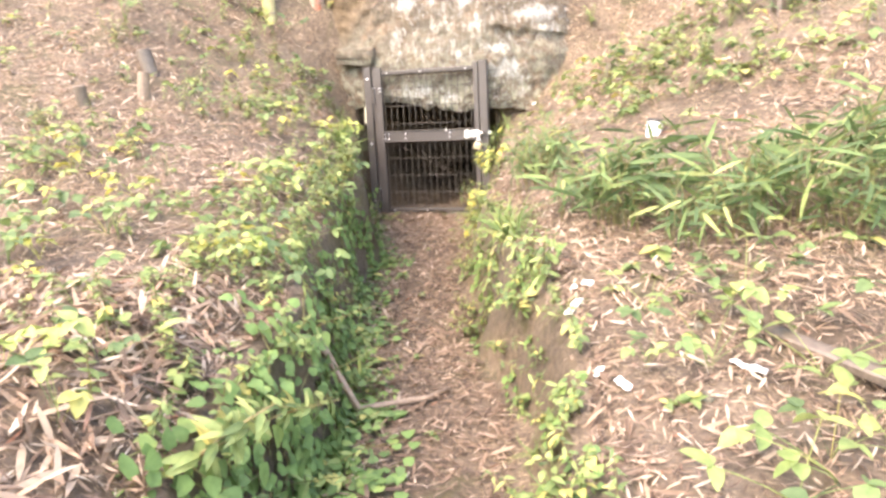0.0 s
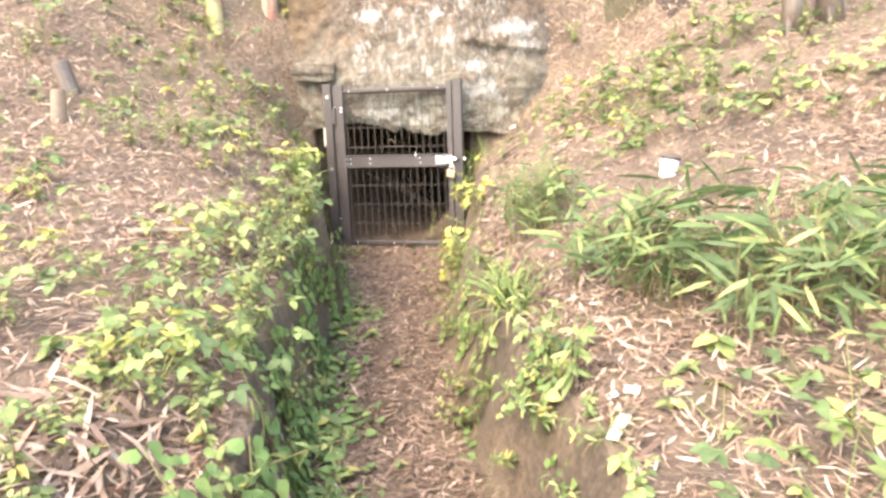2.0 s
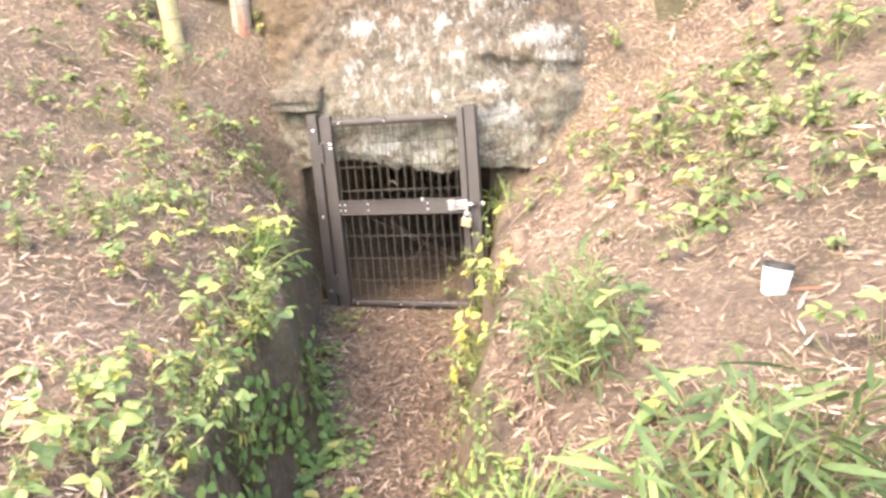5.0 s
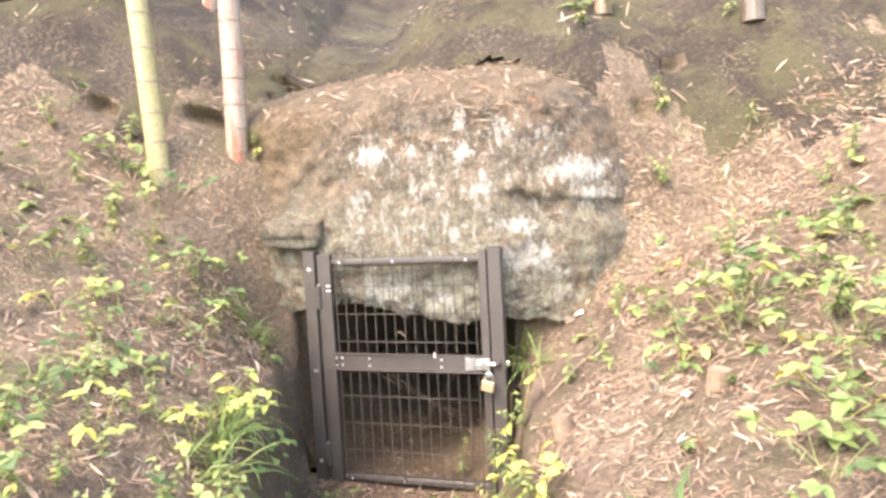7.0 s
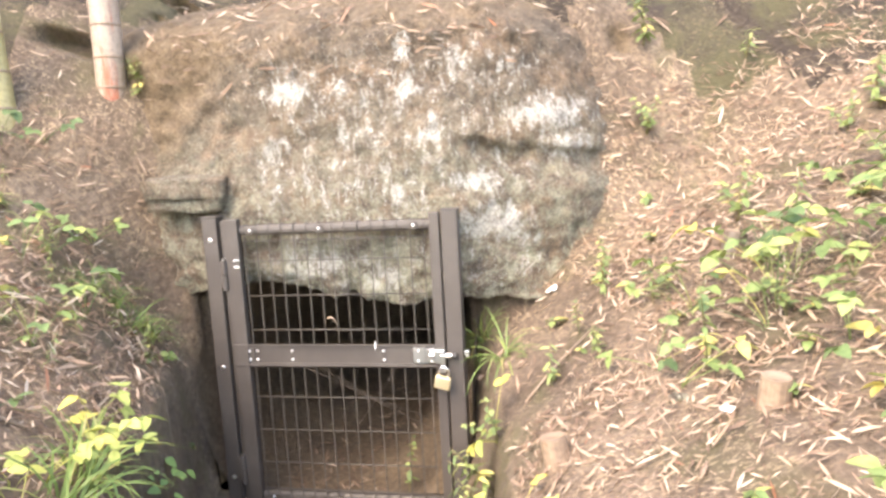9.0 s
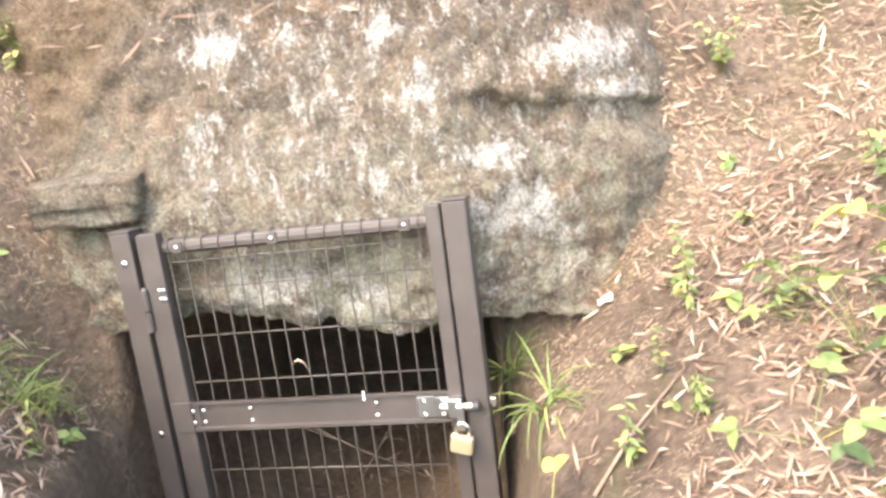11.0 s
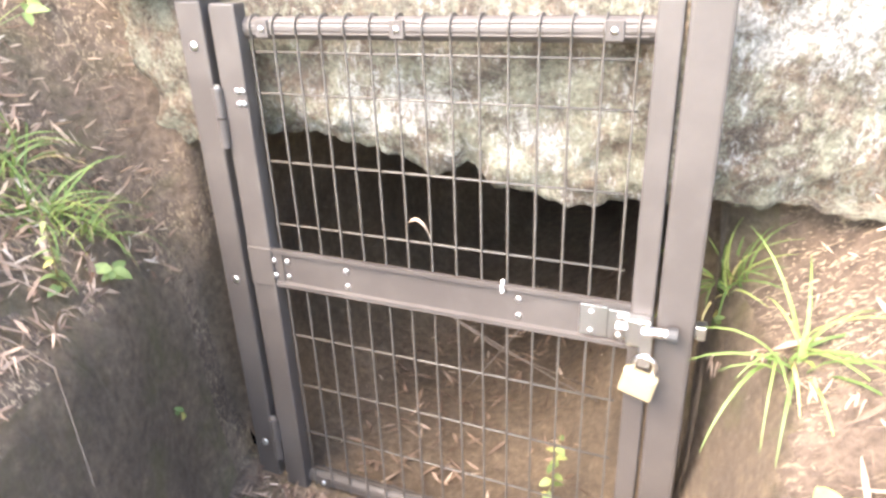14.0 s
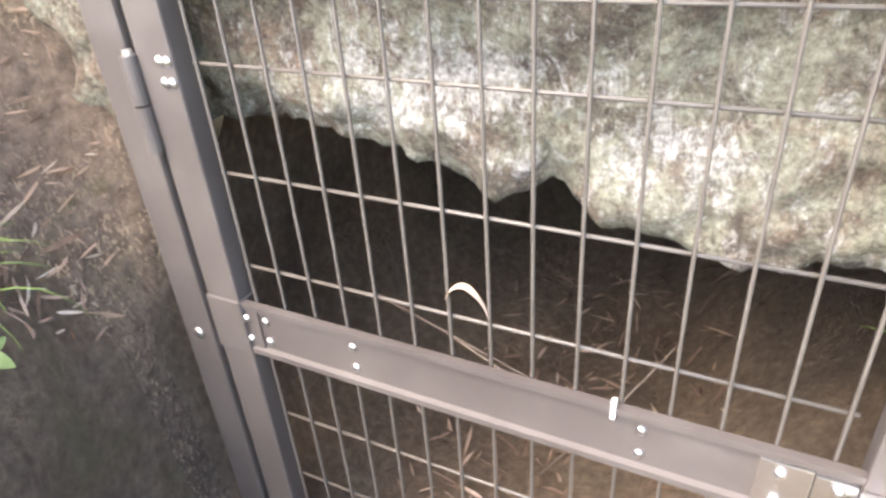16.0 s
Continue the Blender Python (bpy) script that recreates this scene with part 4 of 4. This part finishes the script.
for u, v in VINES:
    plant("tri", u, v - 0.12, rng.uniform(0.65, 0.95), 0.3)
for u, v in ((1.68, -1.31), (1.72, -1.2), (1.76, -1.76), (1.62, -1.25), (2.05, -0.25), (1.91, -0.29), (1.35, 0.15), (0.46, -0.76), (0.5, -0.66), (0.44, -0.9), (0.4, -3.06), (0.42, -3.22), (0.36, -3.2), (1.08, 0.62)):
    plant("stalk", u, v, rng.uniform(0.7, 1.0), 0.4, which=rng.choice((3, 4)))
for u, v in ((0.6, 0.02), (1.38, -2.7), (1.44, -2.72)):
    plant("tuft", u, v, rng.uniform(0.7, 0.95), 0.5, which=0)
sow(["seed", "stalk", "tri", "seed"], 36, 1.0, 1.9, -1.75, -0.55, 0.65, 1.0, 0.3)
sow(["tri", "stalk", "stalk", "seed"], 44, 1.4, 2.7, -2.1, -0.2, 0.7, 1.1, 0.3)
sow(["seed", "tri", "seed"], 34, 0.5, 1.6, -4.2, -3.2, 0.5, 0.85, 0.3)
sow(["stalk", "seed", "stalk"], 20, 0.34, 0.46, -4.2, -2.0, 0.5, 0.85, 0.6)
sow(["seed", "tri"], 12, 0.6, 1.9, -2.5, -1.4, 0.6, 0.9, 0.3)
sow(["seed", "stalk"], 10, 0.5, 1.1, -0.9, -0.1, 0.5, 0.8, 0.4)
sow(["stalk", "gold", "stalk"], 12, 0.36, 0.5, -1.35, -0.65, 0.6, 0.9, 0.6)
sow(["seed", "stalk"], 11, 0.8, 3.0, 0.2, 1.8, 0.7, 1.1, 0.3)
sow(["seed"], 14, -0.25, 0.2, -4.0, -0.6, 0.5, 0.8, 0.2)
sow(["tri", "stalk", "tri"], 14, -3.4, -1.6, 0.6, 1.8, 0.9, 1.3, 0.3)
plant("gold", 0.36, -1.05, 0.9, 0.8)
plant("gold", 0.38, -1.15, 0.7, 0.8)

sedge = tuft(91, "pale green arching sedge rooted in the earth by the gate", "", 26, 0.25, 0.006)
sedge.matrix_basis = Matrix.Translation((0.66, -0.03, land_xy(0.66, -0.03) - 0.005)) @ Euler((0.35, -0.1, 0)).to_matrix().to_4x4()
fr = fern("bright green fern on the earth slope")
fx, fy = to_xy(1.15, 0.9)
fr.matrix_basis = pose(fx, fy, land_xy(fx, fy) - 0.01, 25, 0, -10)
fr.scale = (0.85,) * 3


# ---- dry leaves ----
def dry_leaves(name, label, count, place, size, seed, curl=0.25, mat=None):
    r = np.random.RandomState(seed)
    u, v = place(r, count)
    p, nrm = land_frame(u, v)
    lay_leaves(name, label, p, nrm, r, size, curl, mat)


def lay_leaves(name, label, p, nrm, r, size, curl=0.25, mat=None):
    n = len(p)
    ang = r.uniform(0, 2 * np.pi, n)
    t = np.stack([np.cos(ang), np.sin(ang), np.zeros(n)], -1)
    t -= nrm * (t * nrm).sum(-1, keepdims=True)
    t /= np.linalg.norm(t, axis=-1, keepdims=True)
    b = np.cross(nrm, t)
    tilt = r.normal(0, 0.25, n)[:, None]
    t, up = t * np.cos(tilt) + nrm * np.sin(tilt), nrm * np.cos(tilt) - t * np.sin(tilt)
    ln = (size * r.lognormal(0, 0.38, n))[:, None]
    wd = (ln * r.uniform(0.08, 0.16, (n, 1))).clip(0.0025, 0.013)
    c = r.normal(0, curl, n)[:, None]
    roll = r.normal(0, 0.5, n)[:, None]
    b = b * np.cos(roll) + up * np.sin(roll)
    base = p + nrm * (0.006 + 0.012 * r.rand(n)[:, None] + 0.3 * np.abs(np.sin(tilt)) * ln * 0.5)
    rows = []
    for s, w in ((-0.5, 0.12), (-0.2, 0.95), (0.15, 0.9), (0.5, 0.02)):
        mid = base + t * ln * s + up * ln * c * (0.25 - s * s)
        rows += [mid - b * wd * w * 0.5, mid + b * wd * w * 0.5]
    verts = np.stack(rows, 1).reshape(-1, 3)
    faces = []
    for k in range(n):
        o = 8 * k
        faces += [(o, o + 1, o + 3, o + 2), (o + 2, o + 3, o + 5, o + 4), (o + 4, o + 5, o + 7, o + 6)]
    ob = new(name, sheet(name, verts, faces, mat or LITTER, False))
    tagged(ob, label, "leaf litter", kind="stuff")


def over(u0, u1, v0, v1, patch):
    def pick(r, count):
        u, v = r.uniform(u0, u1, count * 3), r.uniform(v0, v1, count * 3)
        keep = (fbm(u * 1.5, v * 1.5, 33) + 0.35 * fbm(u * 6, v * 6, 35)) > patch + 0.35 * r.normal(0, 1, count * 3)
        # nothing lies on the steep cut faces or inside the rock
        fl, tl, frr, trr = trench(v)
        side = np.where(u < 0, (-u > tl + 0.025) | (-u < fl - 0.03), (u > trr + 0.02) | (u < frr - 0.03))
        x, y = to_xy(u, v)
        keep &= (side | (v > 0.3)) & ~((x > -0.66) & (x < 0.56) & (y > -0.02) & (y < 0.75))
        # bare earth by the gate
        keep &= ~((np.abs(u) < 0.95) & (np.abs(u) > 0.4) & (v > -0.75) & (v < 0.25) & (r.rand(count * 3) < np.where(u > 0, 0.8, 0.3)))
        return u[keep][:count], v[keep][:count]
    return pick


dry_leaves("leaf_litter", "pinkish tan dry bamboo leaves strewn over the bank", 29000, over(-3.0, -0.3, -5.0, 0.35, -0.2), 0.036, 1)
dry_leaves("leaf_litter", "pinkish tan dry bamboo leaves strewn over the bank", 31000, over(0.3, 3.0, -5.0, 0.24, -0.14), 0.035, 2)
dry_leaves("leaf_litter", "small brown leaf scraps on the trench floor", 15000, over(-0.5, 0.5, -5.0, 0.15, -0.6), 0.034, 3, 0.25, DARKER_LITTER)
dry_leaves("leaf_litter", "dry bamboo leaves on the upper slope", 2600, over(-3.2, 3.4, 0.22, 3.2, 0.5), 0.05, 4)
dry_leaves("leaf_litter", "long pale straw and leaf strips on the bank", 3400, over(-1.9, -0.5, -4.8, -3.4, -0.3), 0.085, 6)
dry_leaves("leaf_litter", "small brown leaf scraps on the banks", 20000, over(-2.6, 2.6, -5.0, 0.3, -0.15), 0.026, 7)


dry_leaves("leaf_litter", "dry leaves and straw on the bank beside the gate", 900, over(-1.0, -0.56, -0.75, 0.15, -0.6), 0.042, 9)


# leaves caught on the crown of the rock
def rock_leaves(count):
    r = np.random.RandomState(21)
    p, q = [], []
    while len(p) < count:
        x, z = r.uniform(-0.8, 1.25), 2.42 - abs(r.normal(0, 0.22)) - 0.3 * r.rand() * (r.rand() < 0.25)
        if z < 1.75 or z > 2.42 - 0.3 * (x - 0.2) ** 2:
            continue
        y = rock_depth(x, z, 0.9)
        dx = (rock_depth(x + 0.03, z, 0.9) - y) / 0.03
        dz = (rock_depth(x, z + 0.03, 0.9) - y) / 0.03
        k = Vector((dx, -1, dz)).normalized()
        p.append((x, y, z))
        q.append(k)
    lay_leaves("leaf_litter", "dry bamboo leaves caught on the crown of the rock", np.array(p), np.array(q), r, 0.05)


rock_leaves(900)


# leaves that blew in behind the gate
def hollow_leaves():
    r = random.Random(12)
    bm = bmesh.new()
    for k in range(420):
        y = r.uniform(0.02, 1.1)
        x = r.uniform(-0.5, 0.3)
        z = hollow_floor(x, y) + 0.012
        m = pose(x, y, z + 0.012, r.gauss(0, 14), r.gauss(0, 14), r.uniform(0, 360))
        blade(r.uniform(0.03, 0.085), r.uniform(0.005, 0.011), 0.3, r.uniform(-0.2, 0.4), 3, 0, bm, m)
    ob = new("leaf_litter", mesh_of("leaf_litter", bm, DARKER_LITTER))
    tagged(ob, "dry leaves blown in behind the gate", "leaf litter", kind="stuff")


hollow_leaves()


# ---- loose things ----
def culm(label, u, v, radius, height, lean, mat, nodes, name="bamboo_culm"):
    x, y = to_xy(u, v)
    z = land_xy(x, y)
    c = thing(name, label, "bamboo", pose(x - 0.22 * lean[0], y, z - 0.25))
    zs, k = [0.0], 0
    while zs[-1] < height:
        zs.append(zs[-1] + nodes * (0.75 + 0.06 * k))
        k += 1
    for i, (a, b) in enumerate(zip(zs, zs[1:])):
        def at(h):
            return Vector((lean[0] * h + 0.01 * math.sin(h * 2.1), lean[1] * h, h))
        ra = radius * (1.08 - 0.04 * a)
        seg = part("internode", rod([at(a), at(a + 0.006), at((a + b) / 2), at(b - 0.006), at(b)], ra, 18), mat, c, smooth=True)
        ring = rod([at(b - 0.006), at(b - 0.001), at(b + 0.004)], ra * 1.035, 18)
        part("node", ring, WOOD, seg, "dark ridge round the culm", True)
    return c


culm("yellow-green bamboo culm rooted in the slope", -1.2, 0.265, 0.05, 2.6, (-0.085, 0.02), BAMBOO_Y, 0.16)
culm("pale dead bamboo culm with rust-red stains", -0.85, 0.45, 0.054, 2.6, (-0.008, 0.02), BAMBOO_R, 0.14)
culm("pale bamboo culm farther up the slope", -1.3, 1.6, 0.045, 2.6, (0.02, 0.02), BAMBOO_R, 0.2)


def trunk(u, v, radius, height, label, lean=(0.0, 0.0)):
    x, y = to_xy(u, v)
    z = land_xy(x, y)
    t = thing("tree_trunk", label, "tree", pose(x, y, z - 0.08))
    bm = bmesh.new()
    n = 12
    pts = [Vector((lean[0] * h, lean[1] * h, h)) for h in np.linspace(0, height, n)]
    rod(pts, radius, 16, bm, 0.75)
    for q in bm.verts:
        flare = 1 + 0.3 * math.exp(-q.co.z / 0.12)
        c = Vector((lean[0] * q.co.z, lean[1] * q.co.z, q.co.z))
        d = q.co - c
        q.co = c + d * flare * (1 + 0.18 * noise.noise(q.co * 9))
    part("bole", bm, BARK, t, smooth=True)
    for a in (0.4, 2.3, 4.4):
        d = Vector((math.cos(a), math.sin(a), 0))
        pts = [d * radius * 0.7 + Vector((0, 0, 0.16)), d * radius * 1.5 + Vector((0, 0, 0.06)), d * radius * 2 + Vector((0, 0, -0.1))]
        part("root", rod(pts, radius * 0.35, 8, None, 0.4), BARK, t, smooth=True)


trunk(-2.35, 0.95, 0.1, 2.6, "grey-brown tree trunk on the upper slope")
trunk(-1.95, 1.5, 0.07, 2.6, "slim dark tree trunk on the upper slope")
trunk(2.22, -1.08, 0.05, 2.6, "brown tree trunk with bared roots on the bank", (0.05, 0.0))
trunk(2.52, -0.98, 0.065, 2.6, "brown tree trunk with bared roots on the bank", (-0.05, 0.05))


def stump(u, v, radius, height, tilt, mat, label):
    x, y = to_xy(u, v)
    s = thing("stump", label, "stump", pose(x, y, land_xy(x, y) - 0.03, *tilt), group="cut stumps")
    body = part("body", lathe([(radius * 1.08, 0), (radius, height * 0.5), (radius * 0.97, height), (radius * 0.8, height + 0.001)], 16), mat, s, smooth=False)
    part("cut_face", lathe([(radius * 0.95, 0), (radius * 0.93, 0.004), (radius * 0.5, 0.002)], 16), WOOD, body, "rough cut end", at=pose(0, 0, height + 0.0015))


stump(-1.79, -1.65, 0.034, 0.13, (8, 0, 0), BARK, "dark cut stump standing in the leaf litter")
stump(-1.57, -1.42, 0.034, 0.17, (-4, 5, 0), WOOD, "pale cut bamboo stump in the leaf litter")
stump(-1.63, -1.11, 0.045, 0.17, (3, -12, 0), BARK, "dark cut stump standing in the leaf litter")
stump(1.02, -1.2, 0.034, 0.09, (5, 4, 0), WOOD, "short cut bamboo stump in the leaf litter")
stump(0.6, -0.96, 0.036, 0.09, (-6, -10, 0), WOOD, "split bamboo stump at the trench edge")
stump(1.27, 0.87, 0.05, 0.13, (4, 3, 0), WOOD, "pale cut bamboo stump on the upper slope")
stump(2.05, 0.61, 0.06, 0.12, (-5, 0, 0), BARK, "dark cut stump on the upper slope")
stump(1.3, -0.55, 0.035, 0.1, (0, 14, 0), BARK, "short dark stump among green herbs")


def build_cup():
    x, y = to_xy(1.13, -2.08)
    c = thing("cup", "white plastic cup with a dark rim on the bank", "cup", pose(x, y, land_xy(x, y) - 0.012, -6, 9, 0))
    part("body", lathe([(0.03, 0.0), (0.032, 0.003), (0.038, 0.075), (0.036, 0.075), (0.031, 0.006)], 28), WHITE, c, smooth=False)
    ring = lathe([(0.0385, 0.0), (0.0405, 0.001), (0.041, 0.011), (0.04, 0.013), (0.0365, 0.012), (0.036, 0.001)], 28)
    part("rim", ring, BLACK, c, "dark plastic rim", at=pose(0, 0, 0.0755))


def scrap(u, v, size, rz, label, mat=WHITE, name="plastic_scrap"):
    x, y = to_xy(u, v)
    p, nrm = land_frame(u, v)
    bm = bmesh.new()
    bmesh.ops.create_grid(bm, x_segments=6, y_segments=4, size=0.5)
    for q in bm.verts:
        k = q.co.copy()
        q.co = Vector((k.x * size[0], k.y * size[1] * (1 + 0.3 * noise.noise(k * 4 + Vector((u, v, 0)))), 0.15 * size[0] * noise.noise(k * 3 + Vector((v, u, 2)))))
    got = bmesh.ops.extrude_face_region(bm, geom=list(bm.faces))["geom"]
    bmesh.ops.translate(bm, verts=[g for g in got if isinstance(g, bmesh.types.BMVert)], vec=(0, 0, 0.004))
    ob = new(name, mesh_of(name, bm, mat, True))
    ob.matrix_basis = Matrix.Translation(Vector(p) + 0.012 * Vector(nrm)) @ Vector(nrm).to_track_quat("Z", "Y").to_matrix().to_4x4() @ Matrix.Rotation(radians(rz), 4, "Z")
    tagged(ob, label, "litter", "white litter")


build_cup()
scrap(0.48, -3.41, (0.075, 0.028), 110, "white plastic scrap lying on bare earth")
scrap(0.54, -3.32, (0.035, 0.022), 10, "small white plastic scrap on bare earth")
scrap(0.5, -3.31, (0.022, 0.016), 60, "small white plastic scrap on bare earth")
scrap(0.48, -3.73, (0.035, 0.02), 140, "small white plastic scrap on bare earth")
scrap(0.52, -3.8, (0.05, 0.02), 160, "white plastic scrap lying on bare earth")
scrap(0.82, -3.8, (0.085, 0.022), 115, "long white plastic scrap among dry leaves")
scrap(0.86, -0.07, (0.045, 0.02), 40, "small white scrap on the earth slope")
scrap(0.95, -1.15, (0.04, 0.02), 20, "small white scrap among dry leaves")


def stone(u, v, r, label):
    x, y = to_xy(u, v)
    bm = bmesh.new()
    bmesh.ops.create_icosphere(bm, subdivisions=3, radius=1)
    for q in bm.verts:
        k = q.co.copy()
        q.co = Vector((k.x * r, k.y * r * 0.75, k.z * r * 0.45)) * (1 + 0.35 * noise.noise(k * 1.6 + Vector((u, v, 1))))
    ob = new("stone", mesh_of("stone", bm, ROCK, False))
    ob.matrix_basis = pose(x, y, land_xy(x, y) + r * 0.1, 0, 0, 40 * u)
    tagged(ob, label, "stone", "loose stones")


stone(0.67, -3.89, 0.032, "small flat pinkish stone on the bank")
stone(0.76, -3.62, 0.022, "small pale stone among dry leaves")
stone(0.9, -1.0, 0.025, "small pale stone among dry leaves")


def stick(points, r, label, name="stick", mat=WOOD):
    pts = []
    for u, v, h in points:
        x, y = to_xy(u, v)
        pts.append((x, y, land_xy(x, y) + h))
    ob = new(name, mesh_of(name, rod(pts, r, 9, None, 0.6), mat, True))
    tagged(ob, label, "stick")


stick([(-0.3, -3.4, 0.05), (-0.2, -3.36, 0.02), (-0.08, -3.33, 0.016), (0.02, -3.3, 0.016), (0.09, -3.24, 0.02)], 0.013, "bare brown stick lying across the trench floor")
stick([(0.6, -0.62, 0.01), (0.72, -0.55, 0.02), (0.86, -0.5, 0.012)], 0.004, "thin dry twig on the earth slope")
stick([(-0.95, -2.35, 0.012), (-0.7, -2.3, 0.015), (-0.55, -2.28, 0.02)], 0.012, "brown fallen stick on the bank")
stick([(-1.05, -1.0, 0.01), (-0.85, -0.95, 0.03), (-0.66, -0.9, 0.01)], 0.007, "dry brown twig among dead leaves")


def board(u0, v0, u1, v1, width, label):
    p0, p1 = Vector((*to_xy(u0, v0), 0)), Vector((*to_xy(u1, v1), 0))
    mid = (p0 + p1) / 2
    d = p1 - p0
    bm = bmesh.new()
    bmesh.ops.create_cube(bm, size=1)
    bmesh.ops.subdivide_edges(bm, edges=bm.edges, cuts=7, use_grid_fill=True)
    for q in bm.verts:
        k = q.co.copy()
        q.co = Vector((k.x * d.length, k.y * width * (1 + 0.25 * noise.noise(Vector((k.x * 5, 0, 3)))), k.z * 0.018 + 0.006 * noise.noise(Vector((k.x * 9, k.y * 4, 0))) - 0.012 * (k.y * 2) ** 2))
    ob = new("split_log", mesh_of("split_log", bm, BARK, True))
    za, zb = land_xy(p0.x, p0.y), land_xy(p1.x, p1.y)
    ob.matrix_basis = Matrix.Translation((mid.x, mid.y, (za + zb) / 2 + 0.022)) @ Euler((0, -math.atan2(zb - za, d.length), math.atan2(d.y, d.x))).to_matrix().to_4x4()
    tagged(ob, label, "log")


board(0.93, -3.66, 1.2, -4.05, 0.06, "split piece of weathered brown wood on the bank")


def hung_leaf():
    bm = bmesh.new()
    prev = None
    for k in range(9):
        t = k / 8
        x, z = -0.026 + 0.052 * t, 0.03 * math.sin(math.pi * t) ** 0.7 - 0.014 * t
        w = 0.0045 * math.sin(math.pi * (0.06 + 0.88 * t))
        row = [bm.verts.new((x, -w, z)), bm.verts.new((x, w, z + 0.002))]
        if prev:
            bm.faces.new((prev[0], prev[1], row[1], row[0]))
        prev = row
    ob = new("dry_leaf", mesh_of("dry_leaf", bm, LITTER, True))
    ob.matrix_basis = pose(0.0, -0.0175 + LEAF_BACK, 0.847 + LEAF_DROP, 0, 0, 5)
    tagged(ob, "curled tan dry leaf caught on the gate wires", "leaf")


hung_leaf()


# ---- small growth and dead matter round the gate ----
for u, v, k, sc in ((-0.48, -0.32, "seed", 0.5), (-0.47, -0.47, "seed", 0.55), (-0.475, -0.52, "seed", 0.5), (-0.6, -0.08, "seed", 0.8), (-0.62, -0.18, "seed", 0.7), (-0.56, -0.02, "seed", 0.6), (-0.455, -0.3, "seed", 0.45),
                    (-0.3, -0.28, "seed", 0.8), (-0.36, -0.18, "seed", 0.7), (-0.22, -0.35, "seed", 0.7), (0.22, -0.35, "seed", 0.7), (0.4, -0.25, "seed", 0.8), (0.44, -0.5, "seed", 0.7), (0.58, 0.0, "seed", 0.55),
                    (1.08, -0.6, "tri", 0.55), (1.22, -0.17, "seed", 0.9), (0.99, -0.22, "seed", 0.9), (0.92, -0.82, "tri", 0.7), (1.27, 0.01, "seed", 0.9)):
    plant(k, u, v, sc, 0.6, which=rng.choice((0, 1)))


def strand(points, r, label, name, mat=WOOD):
    """A thin bent stem through world points."""
    ob = new(name, mesh_of(name, rod(points, r, 6, None, 0.7), mat, True))
    tagged(ob, label, "twig")


def ground_strand(uv, lift, r, label, name):
    pts = []
    for (u, v), h in zip(uv, lift):
        x, y = to_xy(u, v)
        pts.append((x, y, land_xy(x, y) + h))
    strand(pts, r, label, name)


ground_strand(((-0.47, -0.72), (-0.45, -0.62), (-0.455, -0.54), (-0.465, -0.48), (-0.49, -0.39), (-0.53, -0.35), (-0.58, -0.36), (-0.63, -0.39)), (0.02, 0.03, 0.035, 0.03, 0.025, 0.02, 0.015, 0.005), 0.0014, "thin bare vine arching over the trench edge", "dry_vine")
strand([(-0.3, 0.25, 0.62), (-0.05, 0.3, 0.48), (0.2, 0.34, 0.33), (0.32, 0.36, 0.27)], 0.0025, "bare twig leaning behind the gate", "twig", BARK)
strand([(-0.15, 0.22, 0.6), (0.08, 0.26, 0.44), (0.3, 0.32, 0.34)], 0.002, "bare twig leaning behind the gate", "twig", BARK)
strand([(0.02, 0.2, 0.36), (0.12, 0.24, 0.5), (0.2, 0.3, 0.62)], 0.0018, "bare twig leaning behind the gate", "twig", BARK)


def straw_bunch(x, y, seed, label):
    """A spray of dead grass hanging from the edge."""
    r = random.Random(seed)
    g = thing("dead_grass", label, "grass", pose(x, y, land_xy(x, y)), group="dead grass on the edge")
    for k in range(7):
        bm = bmesh.new()
        long_blade(bm, (r.gauss(0, 0.01), r.gauss(0, 0.01), 0.0), r.uniform(-2.4, 0.6), r.uniform(0.025, 0.05), r.uniform(0.002, 0.004), r.uniform(-0.3, 0.6), r)
        part("blade", bm, DARKER_LITTER, g, smooth=True)


for u, v, k in ((-0.5, -0.08, 1), (-0.49, -0.2, 2), (-0.5, -0.02, 3), (-0.58, -0.3, 4), (0.6, -0.15, 5), (0.62, -0.3, 6), (0.57, -0.05, 7), (0.38, -2.62, 8), (0.36, -1.0, 9), (-0.62, -0.12, 10), (-0.6, -0.22, 11), (-0.66, -0.05, 12), (-0.58, -0.4, 13), (-0.7, -0.2, 14), (0.42, -3.3, 15), (0.43, -3.6, 16), (0.42, -2.9, 17), (0.4, -2.4, 18), (0.42, -3.9, 19), (0.7, -0.1, 20), (0.66, -0.35, 21)):
    straw_bunch(*to_xy(u, v), k, "dead tan grass hanging over the earth edge")
weed = upright(99, "small", 0.3, "leafy green weed growing up behind the gate", "", 14)
weed.matrix_basis = pose(0.25, 0.06, 0.1)
